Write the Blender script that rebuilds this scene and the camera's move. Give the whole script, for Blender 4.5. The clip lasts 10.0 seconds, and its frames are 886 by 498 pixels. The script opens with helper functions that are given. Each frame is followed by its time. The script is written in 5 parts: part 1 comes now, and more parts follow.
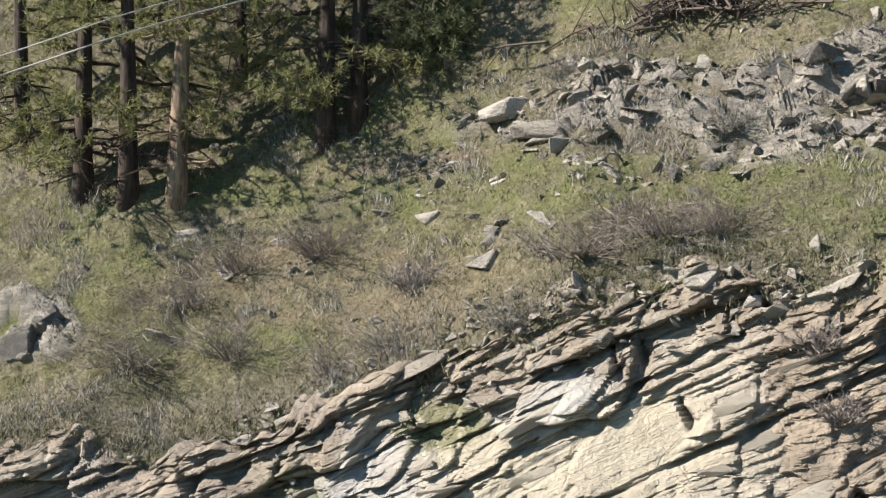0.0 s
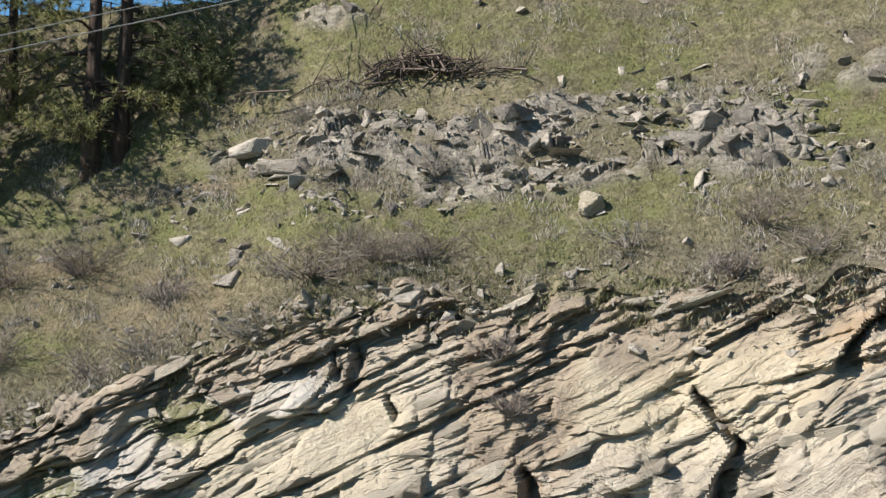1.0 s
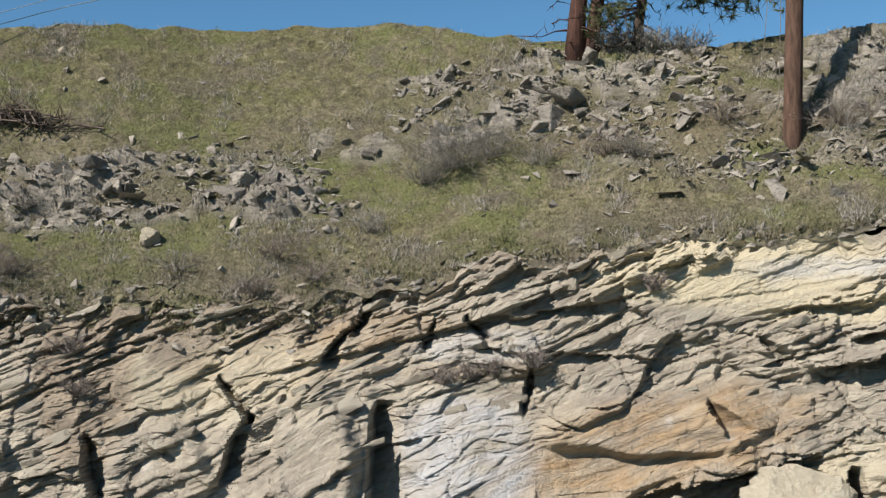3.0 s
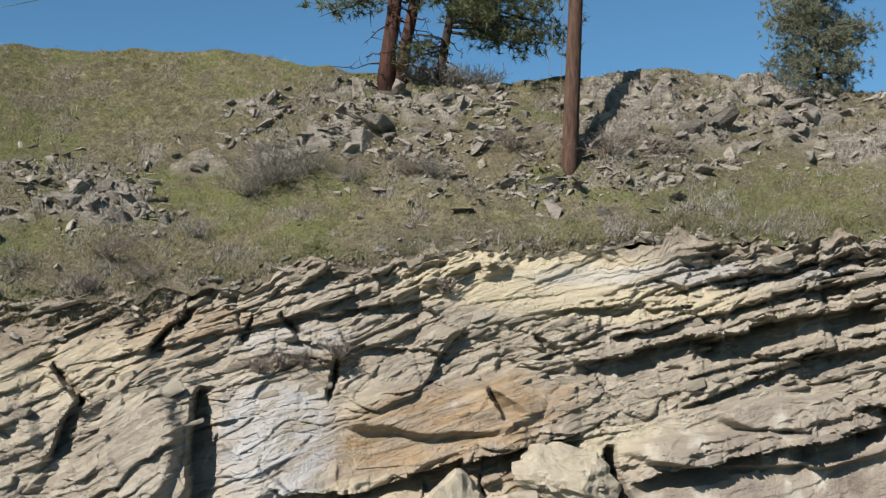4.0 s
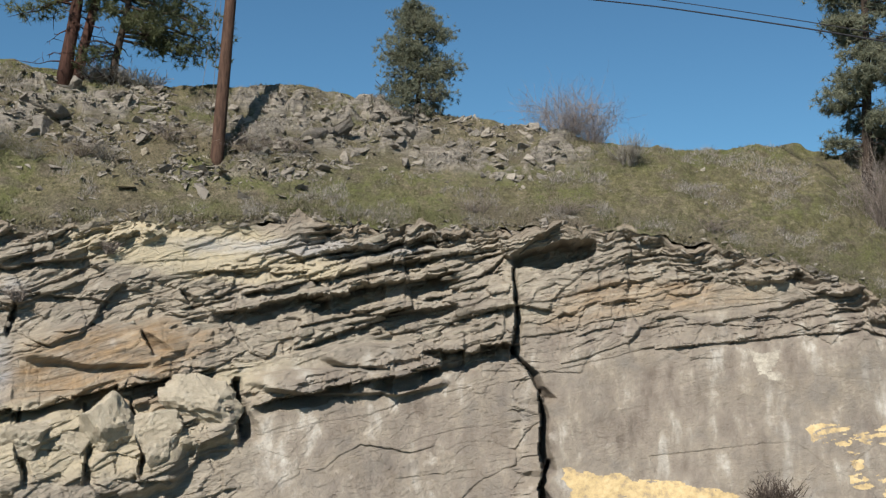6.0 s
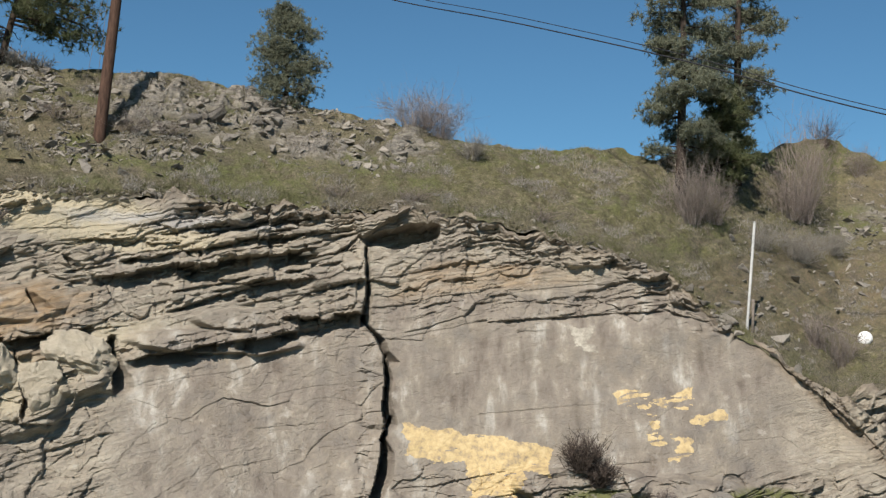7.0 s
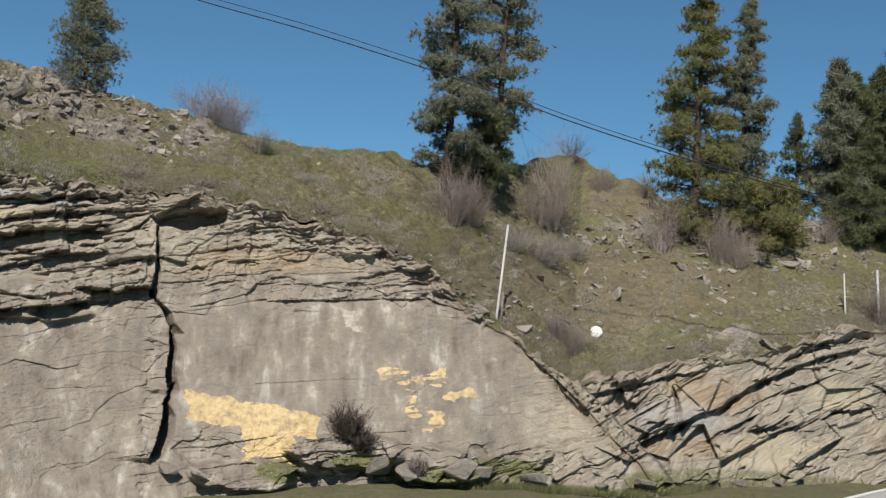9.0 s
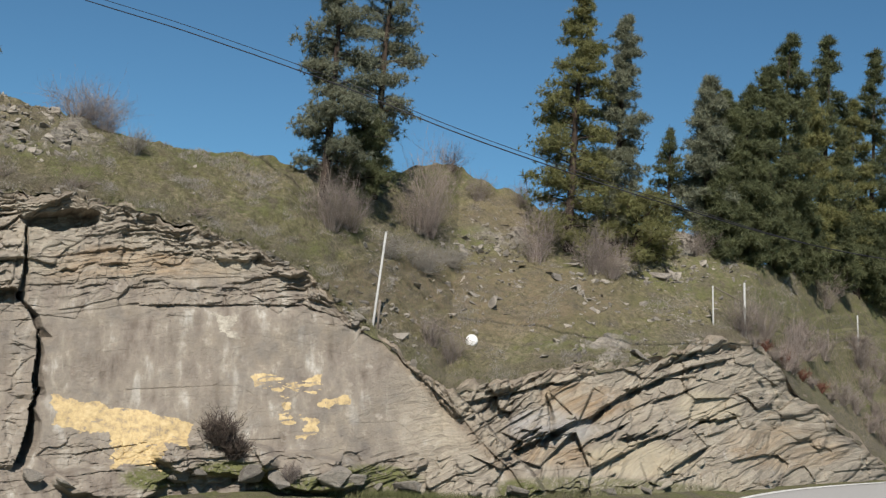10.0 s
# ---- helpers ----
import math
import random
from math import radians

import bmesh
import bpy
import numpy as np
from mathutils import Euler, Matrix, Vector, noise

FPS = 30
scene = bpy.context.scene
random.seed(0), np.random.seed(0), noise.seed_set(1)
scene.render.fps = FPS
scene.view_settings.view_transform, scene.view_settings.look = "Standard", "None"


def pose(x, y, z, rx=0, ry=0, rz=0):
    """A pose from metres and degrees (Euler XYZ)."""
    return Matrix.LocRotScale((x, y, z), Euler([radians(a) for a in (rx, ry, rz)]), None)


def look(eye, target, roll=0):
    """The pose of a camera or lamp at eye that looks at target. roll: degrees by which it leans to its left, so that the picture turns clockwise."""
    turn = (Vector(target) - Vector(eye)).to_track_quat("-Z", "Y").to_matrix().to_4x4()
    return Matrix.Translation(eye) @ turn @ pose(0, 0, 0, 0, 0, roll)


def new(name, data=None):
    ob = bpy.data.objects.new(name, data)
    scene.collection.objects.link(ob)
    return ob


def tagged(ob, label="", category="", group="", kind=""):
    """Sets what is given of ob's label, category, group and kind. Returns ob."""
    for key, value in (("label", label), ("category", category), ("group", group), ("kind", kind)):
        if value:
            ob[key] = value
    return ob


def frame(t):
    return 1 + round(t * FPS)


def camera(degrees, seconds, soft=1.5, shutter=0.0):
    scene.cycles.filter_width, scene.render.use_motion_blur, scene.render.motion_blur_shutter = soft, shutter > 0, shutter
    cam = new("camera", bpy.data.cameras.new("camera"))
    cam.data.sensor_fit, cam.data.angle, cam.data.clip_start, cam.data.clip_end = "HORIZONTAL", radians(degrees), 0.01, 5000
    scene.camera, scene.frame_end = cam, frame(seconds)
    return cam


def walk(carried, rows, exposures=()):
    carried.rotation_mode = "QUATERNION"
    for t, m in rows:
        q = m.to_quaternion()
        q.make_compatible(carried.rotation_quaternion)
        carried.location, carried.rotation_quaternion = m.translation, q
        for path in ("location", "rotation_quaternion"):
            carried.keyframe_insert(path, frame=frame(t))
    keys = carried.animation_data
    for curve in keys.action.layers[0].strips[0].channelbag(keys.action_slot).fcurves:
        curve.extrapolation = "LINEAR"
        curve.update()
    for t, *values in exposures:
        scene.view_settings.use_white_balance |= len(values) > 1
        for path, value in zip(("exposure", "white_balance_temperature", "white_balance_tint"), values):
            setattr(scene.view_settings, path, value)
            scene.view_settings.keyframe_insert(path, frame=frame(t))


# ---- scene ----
cam = camera(38.0, 10.0, soft=1.3)
PATH = [
    (0.0, pose(-12.830, 11.396, 5.731, 92.765, 3.171, 72.845)),
    (0.5, pose(-11.625, 11.294, 5.706, 92.874, 3.010, 67.974)),
    (1.0, pose(-10.533, 10.966, 5.519, 93.552, 2.533, 62.750)),
    (1.5, pose(-9.537, 10.473, 5.352, 94.093, 2.313, 57.386)),
    (2.0, pose(-8.380, 9.914, 5.175, 94.553, 2.121, 52.785)),
    (2.5, pose(-7.445, 9.180, 5.134, 94.523, 1.748, 47.848)),
    (3.0, pose(-6.361, 8.485, 4.887, 95.083, 1.342, 43.959)),
    (3.5, pose(-5.456, 7.665, 4.608, 95.659, 1.063, 39.931)),
    (4.0, pose(-4.488, 6.818, 4.326, 96.121, 0.751, 36.363)),
    (4.5, pose(-3.618, 5.725, 4.089, 96.311, 0.425, 32.556)),
    (5.0, pose(-2.809, 4.561, 3.798, 96.440, 0.178, 28.464)),
    (5.5, pose(-2.139, 3.430, 3.502, 96.421, -0.014, 24.673)),
    (6.0, pose(-1.346, 2.101, 3.178, 96.206, -0.308, 21.022)),
    (6.5, pose(-0.564, 0.670, 2.804, 96.164, -0.905, 17.936)),
    (7.0, pose(-0.168, -1.020, 2.451, 96.157, -1.769, 14.580)),
    (7.5, pose(-0.007, -2.708, 2.147, 96.174, -2.529, 11.387)),
    (8.0, pose(0.076, -4.318, 1.865, 96.281, -3.133, 8.589)),
    (8.5, pose(0.002, -4.313, 1.853, 96.377, -3.608, 6.043)),
    (9.0, pose(-0.079, -4.297, 1.857, 96.588, -3.817, 3.534)),
    (9.5, pose(-0.126, -4.279, 1.856, 96.944, -4.042, 0.737)),
    (10.0, pose(-0.148, -4.262, 1.868, 97.281, -4.152, -2.115)),
]
walk(cam, PATH, exposures=[(0.0, 1.42), (1.0, 1.24), (2.5, 0.90), (4.5, 0.66), (6.0, 0.48), (8.0, 0.38), (10.0, 0.36)])

# ---- light ----
SUN_AZ, SUN_EL = -175.0, 41.0        # degrees: clockwise from +y, above the horizon
world = bpy.data.worlds.new("sky")
scene.world = world
world.use_nodes = True
wn = world.node_tree.nodes
sky = wn.new("ShaderNodeTexSky")
sky.sky_type = "NISHITA"
sky.sun_disc = False
sky.sun_elevation = radians(SUN_EL)
sky.sun_rotation = radians(SUN_AZ)
sky.altitude = 2600
sky.air_density, sky.dust_density, sky.ozone_density = 1.0, 0.0, 1.6
wn["Background"].inputs["Strength"].default_value = 0.070
tint = wn.new("ShaderNodeMix")
tint.data_type, tint.blend_type = "RGBA", "MULTIPLY"
tint.inputs[0].default_value = 1.0
tint.inputs[7].default_value = (0.60, 0.93, 0.99, 1.0)     # a clear, slightly green-blue sky
world.node_tree.links.new(sky.outputs[0], tint.inputs[6])
world.node_tree.links.new(tint.outputs[2], wn["Background"].inputs["Color"])
sun_data = bpy.data.lights.new("sun", "SUN")
sun_data.energy, sun_data.angle, sun_data.color = 5.0, radians(0.53), (1.0, 0.93, 0.85)
sun = new("sun", sun_data)
sa, se = radians(SUN_AZ), radians(SUN_EL)
SUN_DIR = Vector((math.sin(sa) * math.cos(se), math.cos(sa) * math.cos(se), math.sin(se)))
sun.matrix_world = look(SUN_DIR * 200, (0, 0, 0))


# ---- materials ----
class Nodes:
    """A small helper to write node trees."""

    def __init__(self, name, rough=0.9):
        self.mat = bpy.data.materials.new(name)
        self.mat.use_nodes = True
        self.tree = self.mat.node_tree
        self.bsdf = self.tree.nodes["Principled BSDF"]
        self.bsdf.inputs["Roughness"].default_value = rough
        self.bsdf.inputs["Specular IOR Level"].default_value = 0.25
        self.pos = self.tree.nodes.new("ShaderNodeTexCoord").outputs["Object"]

    def link(self, a, b):
        self.tree.links.new(a, b)

    def attr(self, name):
        n = self.tree.nodes.new("ShaderNodeAttribute")
        n.attribute_name = name
        return n

    def stretch(self, vec, scale):
        n = self.tree.nodes.new("ShaderNodeMapping")
        n.inputs["Scale"].default_value = scale
        self.link(vec, n.inputs["Vector"])
        return n.outputs[0]

    def noise(self, vec, scale, detail=4.0, rough=0.6):
        n = self.tree.nodes.new("ShaderNodeTexNoise")
        n.inputs["Scale"].default_value, n.inputs["Detail"].default_value, n.inputs["Roughness"].default_value = scale, detail, rough
        self.link(vec, n.inputs["Vector"])
        return n.outputs["Fac"]

    def cells(self, vec, scale, feature="F1"):
        n = self.tree.nodes.new("ShaderNodeTexVoronoi")
        n.feature = feature
        n.inputs["Scale"].default_value = scale
        self.link(vec, n.inputs["Vector"])
        return n

    def ramp(self, fac, stops):
        n = self.tree.nodes.new("ShaderNodeValToRGB")
        while len(n.color_ramp.elements) < len(stops):
            n.color_ramp.elements.new(0.5)
        for el, (p, c) in zip(n.color_ramp.elements, stops):
            el.position, el.color = p, (*c, 1) if len(c) == 3 else c
        self.link(fac, n.inputs[0])
        return n.outputs[0]

    def level(self, fac, a, b, lo=0.0, hi=1.0):
        n = self.tree.nodes.new("ShaderNodeMapRange")
        for k, v in zip(("From Min", "From Max", "To Min", "To Max"), (a, b, lo, hi)):
            n.inputs[k].default_value = v
        self.link(fac, n.inputs["Value"])
        return n.outputs[0]

    def mix(self, fac, a, b, how="MIX"):
        n = self.tree.nodes.new("ShaderNodeMix")
        n.data_type, n.blend_type = "RGBA", how
        for sock, v in ((n.inputs[0], fac), (n.inputs[6], a), (n.inputs[7], b)):
            if isinstance(v, (int, float)):
                sock.default_value = v
            elif isinstance(v, tuple):
                sock.default_value = (*v, 1)
            else:
                self.link(v, sock)
        return n.outputs[2]

    def math(self, op, a, b):
        n = self.tree.nodes.new("ShaderNodeMath")
        n.operation = op
        for sock, v in ((n.inputs[0], a), (n.inputs[1], b)):
            if isinstance(v, (int, float)):
                sock.default_value = v
            else:
                self.link(v, sock)
        return n.outputs[0]

    def random(self):
        return self.tree.nodes.new("ShaderNodeObjectInfo").outputs["Random"]

    def island(self):
        return self.tree.nodes.new("ShaderNodeNewGeometry").outputs["Random Per Island"]

    def done(self, color, height=None, strength=0.5, distance=0.02):
        if isinstance(color, tuple):
            self.bsdf.inputs["Base Color"].default_value = (*color, 1)
        else:
            self.link(color, self.bsdf.inputs["Base Color"])
        if height is not None:
            b = self.tree.nodes.new("ShaderNodeBump")
            b.inputs["Strength"].default_value, b.inputs["Distance"].default_value = strength, distance
            self.link(height, b.inputs["Height"])
            self.link(b.outputs[0], self.bsdf.inputs["Normal"])
        return self.mat


def cliff_material():
    m = Nodes("cliff_rock", 0.92)
    bed = m.attr("bed").outputs["Vector"]
    lines = m.noise(m.stretch(bed, (0.7, 13.0, 1.0)), 1.0, 6.0, 0.65)
    broad = m.noise(m.stretch(bed, (0.35, 1.1, 1.0)), 1.0, 3.0)
    grain = m.noise(m.pos, 9.0, 6.0, 0.7)
    spots = m.noise(m.pos, 2.1, 4.0)
    col = m.ramp(broad, [(0.3, (0.19, 0.165, 0.135)), (0.5, (0.30, 0.262, 0.21)), (0.72, (0.37, 0.325, 0.25))])
    col = m.mix(m.level(lines, 0.38, 0.68), col, (0.43, 0.385, 0.305))
    col = m.mix(m.level(lines, 0.44, 0.28, 0.0, 0.5), col, (0.15, 0.125, 0.10))
    big = m.noise(m.pos, 0.55, 4.0, 0.6)
    col = m.mix(m.level(big, 0.5, 0.68, 0.0, 0.8), col, m.ramp(lines, [(0.3, (0.36, 0.30, 0.215)), (0.7, (0.53, 0.47, 0.365))]))
    col = m.mix(m.level(big, 0.46, 0.32, 0.0, 0.7), col, m.ramp(lines, [(0.3, (0.17, 0.145, 0.12)), (0.7, (0.31, 0.27, 0.225))]))
    chips = m.cells(m.stretch(bed, (2.2, 6.5, 2.0)), 1.6)
    tone = m.tree.nodes.new("ShaderNodeSeparateColor")
    m.link(chips.outputs["Color"], tone.inputs[0])
    col = m.mix(m.level(tone.outputs[0], 0.0, 1.0, 0.0, 0.55), col, m.ramp(tone.outputs[1], [(0.0, (0.15, 0.125, 0.10)), (0.55, (0.30, 0.265, 0.215)), (1.0, (0.50, 0.455, 0.37))]))
    wob = m.level(m.noise(m.stretch(bed, (0.9, 3.0, 1.0)), 1.3, 5.0, 0.65), 0.33, 0.62)
    zone = m.attr("zone")
    sep = m.tree.nodes.new("ShaderNodeSeparateColor")
    m.link(zone.outputs["Color"], sep.inputs[0])
    col = m.mix(m.math("MULTIPLY", sep.outputs[0], wob), col, m.ramp(lines, [(0.35, (0.20, 0.135, 0.078)), (0.6, (0.41, 0.285, 0.160))]))
    wide = m.level(m.noise(m.stretch(bed, (0.9, 3.0, 1.0)), 1.3, 5.0, 0.65), 0.2, 0.45)
    col = m.mix(m.math("MULTIPLY", sep.outputs[1], wide), col, m.ramp(grain, [(0.3, (0.47, 0.40, 0.27)), (0.7, (0.58, 0.52, 0.38))]))
    zone2 = m.attr("zone2")
    sep2 = m.tree.nodes.new("ShaderNodeSeparateColor")
    m.link(zone2.outputs["Color"], sep2.inputs[0])
    col = m.mix(m.math("MULTIPLY", sep.outputs[2], wob), col, m.ramp(grain, [(0.3, (0.36, 0.36, 0.37)), (0.7, (0.56, 0.56, 0.56))]))
    run = m.noise(m.stretch(m.pos, (1.6, 1.6, 0.16)), 1.4, 5.0, 0.6)
    drip = m.ramp(run, [(0.30, (0.125, 0.100, 0.080)), (0.43, (0.218, 0.186, 0.155)), (0.56, (0.292, 0.256, 0.208)), (0.68, (0.50, 0.475, 0.42))])
    drip = m.mix(m.level(broad, 0.4, 0.62, 0.0, 0.75), drip, m.ramp(spots, [(0.3, (0.17, 0.155, 0.14)), (0.7, (0.31, 0.265, 0.20))]))
    col = m.mix(sep2.outputs[0], col, drip)
    col = m.mix(sep2.outputs[1], col, m.ramp(spots, [(0.35, (0.19, 0.155, 0.118)), (0.65, (0.34, 0.278, 0.205))]))
    col = m.mix(m.math("MULTIPLY", sep2.outputs[2], m.level(grain, 0.35, 0.5)), col, m.ramp(grain, [(0.4, (0.075, 0.085, 0.026)), (0.7, (0.165, 0.175, 0.055))]))
    col = m.mix(m.level(grain, 0.3, 0.7, 0.0, 0.35), col, (0.12, 0.105, 0.085))
    col = m.mix(m.level(spots, 0.62, 0.75, 0.0, 0.5), col, (0.50, 0.47, 0.42))
    h = m.math("ADD", m.math("MULTIPLY", lines, 0.8), m.math("MULTIPLY", grain, 0.8))
    crack = m.cells(m.stretch(bed, (0.9, 3.2, 1.0)), 1.2, "DISTANCE_TO_EDGE").outputs["Distance"]
    calm = m.level(sep2.outputs[0], 0.0, 1.0, 1.0, 0.15)
    h = m.math("ADD", m.math("MULTIPLY", h, calm), m.math("MULTIPLY", m.level(crack, 0.0, 0.02, -0.15, 0.0), m.level(sep2.outputs[0], 0.0, 0.6, 0.9, 0.0)))
    h = m.math("ADD", h, m.math("MULTIPLY", grain, 0.25))
    return m.done(col, m.math("ADD", h, m.math("MULTIPLY", m.noise(m.pos, 26.0, 4.0, 0.7), 0.45)), 1.0, 0.07)


def paint_material():
    m = Nodes("yellow_paint", 0.75)
    n = m.noise(m.pos, 5.0, 6.0, 0.7)
    col = m.ramp(n, [(0.36, (0.25, 0.20, 0.135)), (0.50, (0.43, 0.325, 0.165)), (0.7, (0.54, 0.43, 0.25))])
    return m.done(col, n, 0.6, 0.03)


def white_stain_material():
    m = Nodes("pale_scar", 0.9)
    n = m.noise(m.pos, 4.0, 6.0, 0.7)
    return m.done(m.ramp(n, [(0.42, (0.24, 0.215, 0.175)), (0.62, (0.43, 0.40, 0.33))]), n, 0.5, 0.03)


def hill_material():
    m = Nodes("hill_turf", 0.95)
    big = m.noise(m.pos, 0.45, 4.0, 0.6)
    mid = m.noise(m.pos, 2.6, 5.0, 0.65)
    fine = m.noise(m.pos, 21.0, 5.0, 0.75)
    col = m.ramp(big, [(0.3, (0.125, 0.12, 0.062)), (0.5, (0.185, 0.162, 0.098)), (0.68, (0.285, 0.24, 0.17))])
    col = m.mix(m.level(mid, 0.42, 0.66), col, (0.150, 0.142, 0.058))
    col = m.mix(m.level(mid, 0.46, 0.30), col, (0.155, 0.125, 0.085))
    clump = m.noise(m.pos, 6.5, 4.0, 0.65)
    col = m.mix(m.level(clump, 0.48, 0.36, 0.0, 0.85), col, (0.07, 0.062, 0.036))
    col = m.mix(m.level(clump, 0.55, 0.68, 0.0, 0.7), col, (0.33, 0.29, 0.19))
    zone = m.attr("zone")
    sep = m.tree.nodes.new("ShaderNodeSeparateColor")
    m.link(zone.outputs["Color"], sep.inputs[0])
    brk = m.level(mid, 0.35, 0.6)
    col = m.mix(m.math("MULTIPLY", sep.outputs[0], brk), col, m.ramp(fine, [(0.3, (0.095, 0.08, 0.066)), (0.7, (0.225, 0.195, 0.16))]))
    col = m.mix(m.math("MULTIPLY", sep.outputs[1], brk), col, (0.140, 0.152, 0.055))
    col = m.mix(m.math("MULTIPLY", sep.outputs[2], brk), col, (0.205, 0.16, 0.105))
    brush = m.noise(m.stretch(m.pos, (0.9, 0.9, 1.7)), 1.15, 5.0, 0.7)
    col = m.mix(m.level(brush, 0.50, 0.64, 0.0, 0.8), col, m.ramp(fine, [(0.3, (0.06, 0.05, 0.04)), (0.7, (0.20, 0.168, 0.135))]))
    col = m.mix(m.level(fine, 0.35, 0.6, 0.7, 0.0), col, (0.05, 0.048, 0.025))
    col = m.mix(m.level(fine, 0.6, 0.78, 0.0, 0.6), col, (0.34, 0.31, 0.19))
    rock = m.tree.nodes.new("ShaderNodeSeparateColor")
    m.link(m.attr("rock").outputs["Color"], rock.inputs[0])
    seam = m.noise(m.stretch(m.pos, (1.3, 1.3, 6.0)), 2.4, 6.0, 0.7)
    stone_ = m.mix(m.level(seam, 0.35, 0.65), (0.14, 0.127, 0.11), (0.36, 0.325, 0.272))
    stone_ = m.mix(m.level(m.noise(m.pos, 3.2, 6.0, 0.7), 0.55, 0.72, 0.0, 0.7), stone_, (0.42, 0.38, 0.31))
    col = m.mix(rock.outputs[0], col, stone_)
    return m.done(col, m.math("ADD", fine, m.math("MULTIPLY", seam, rock.outputs[0])), 1.0, 0.06)


def rock_material():
    m = Nodes("hill_rock", 0.93)
    n = m.noise(m.pos, 2.4, 8.0, 0.75)
    f = m.noise(m.stretch(m.pos, (1.3, 2.2, 4.0)), 2.6, 5.0, 0.7)
    col = m.mix(m.math("FRACT", m.math("ADD", m.random(), m.island()), 0.0), (0.15, 0.137, 0.12), (0.33, 0.298, 0.252))
    col = m.mix(m.level(n, 0.45, 0.75, 0.0, 0.7), col, (0.40, 0.365, 0.305))
    col = m.mix(m.level(f, 0.45, 0.3, 0.0, 0.8), col, (0.09, 0.08, 0.07))
    return m.done(col, m.math("ADD", n, f), 1.0, 0.09)


def pale_rock_material():
    m = Nodes("pale_rock", 0.93)
    n = m.noise(m.pos, 2.2, 9.0, 0.78)
    col = m.ramp(n, [(0.3, (0.36, 0.315, 0.24)), (0.5, (0.50, 0.44, 0.335)), (0.7, (0.62, 0.565, 0.45))])
    return m.done(col, n, 1.0, 0.16)


def leafy(name, dark, light, rough=0.6):
    m = Nodes(name, rough)
    n = m.noise(m.pos, 1.1, 3.0)
    col = m.mix(m.island(), dark, light)
    col = m.mix(m.level(n, 0.35, 0.65, 0.0, 0.6), col, tuple(c * 1.35 for c in light))
    mat = m.done(col)
    thin = m.tree.nodes.new("ShaderNodeBsdfTranslucent")
    both = m.tree.nodes.new("ShaderNodeMixShader")
    both.inputs[0].default_value = 0.38
    m.link(col, thin.inputs["Color"])
    m.link(m.bsdf.outputs[0], both.inputs[1])
    m.link(thin.outputs[0], both.inputs[2])
    m.link(both.outputs[0], m.tree.nodes["Material Output"].inputs["Surface"])
    return mat


def bark_material(name, dark, light):
    m = Nodes(name, 0.95)
    n = m.noise(m.stretch(m.pos, (14.0, 14.0, 2.5)), 1.0, 5.0, 0.7)
    return m.done(m.ramp(n, [(0.35, dark), (0.65, light)]), n, 1.0, 0.03)


def mottled(name, dark, light, scale=8.0, rough=0.9, metal=0.0):
    m = Nodes(name, rough)
    m.bsdf.inputs["Metallic"].default_value = metal
    n = m.noise(m.pos, scale, 5.0, 0.65)
    return m.done(m.ramp(n, [(0.32, dark), (0.68, light)]), n, 0.4, 0.01)


def turf_blades(name, green, tan):
    m = Nodes(name, 0.9)
    patch = m.level(m.noise(m.pos, 1.3, 4.0, 0.6), 0.38, 0.62)
    col = m.mix(patch, green, tan)
    wide = m.noise(m.stretch(m.pos, (1.0, 1.0, 1.6)), 0.33, 5.0, 0.6)
    col = m.mix(m.level(wide, 0.5, 0.62, 0.0, 0.75), col, tuple(0.8 * c for c in green))
    col = m.mix(m.level(wide, 0.46, 0.36, 0.0, 0.7), col, (0.17, 0.14, 0.105))
    dim = m.ramp(m.island(), [(0.0, (0.45, 0.45, 0.45)), (1.0, (1.25, 1.25, 1.25))])
    return m.done(m.mix(1.0, col, dim, "MULTIPLY"))


def twig_material(name, dark, light):
    m = Nodes(name, 0.9)
    return m.done(m.mix(m.island(), dark, light))


def slab_material():
    m = Nodes("slab_rock", 0.93)
    n = m.noise(m.stretch(m.pos, (1.0, 1.0, 9.0)), 3.0, 6.0, 0.7)
    g = m.noise(m.pos, 14.0, 5.0, 0.7)
    col = m.mix(m.random(), (0.30, 0.262, 0.21), (0.50, 0.45, 0.36))
    col = m.mix(m.level(n, 0.42, 0.28, 0.0, 0.7), col, (0.12, 0.10, 0.08))
    col = m.mix(m.level(g, 0.4, 0.7, 0.0, 0.4), col, (0.45, 0.41, 0.34))
    return m.done(col, m.math("ADD", n, g), 1.0, 0.05)


SLAB = slab_material()
CLIFF, PAINT, SCAR, TURF = cliff_material(), paint_material(), white_stain_material(), hill_material()
ROCK, PALE = rock_material(), pale_rock_material()
NEEDLE = leafy("pine_needles", (0.046, 0.058, 0.030), (0.130, 0.142, 0.068))
NEEDLE_BLUE = leafy("grey_pine_needles", (0.090, 0.102, 0.068), (0.205, 0.214, 0.148))
NEEDLE_GOLD = leafy("olive_pine_needles", (0.085, 0.093, 0.036), (0.210, 0.206, 0.085))
BARK = bark_material("dark_bark", (0.018, 0.014, 0.012), (0.075, 0.055, 0.042))
BARK_RED = bark_material("red_bark", (0.024, 0.013, 0.010), (0.085, 0.042, 0.031))
# lighter copy of the bark, with the sun on one trunk put into its colour
BARK_SUNLIT = bark_material("sunlit_bark", (0.07, 0.05, 0.035), (0.30, 0.225, 0.155))
GRASS = turf_blades("grass_blades", (0.118, 0.122, 0.052), (0.215, 0.188, 0.125))
GRASS_GREEN = turf_blades("green_grass_blades", (0.108, 0.121, 0.046), (0.165, 0.152, 0.085))
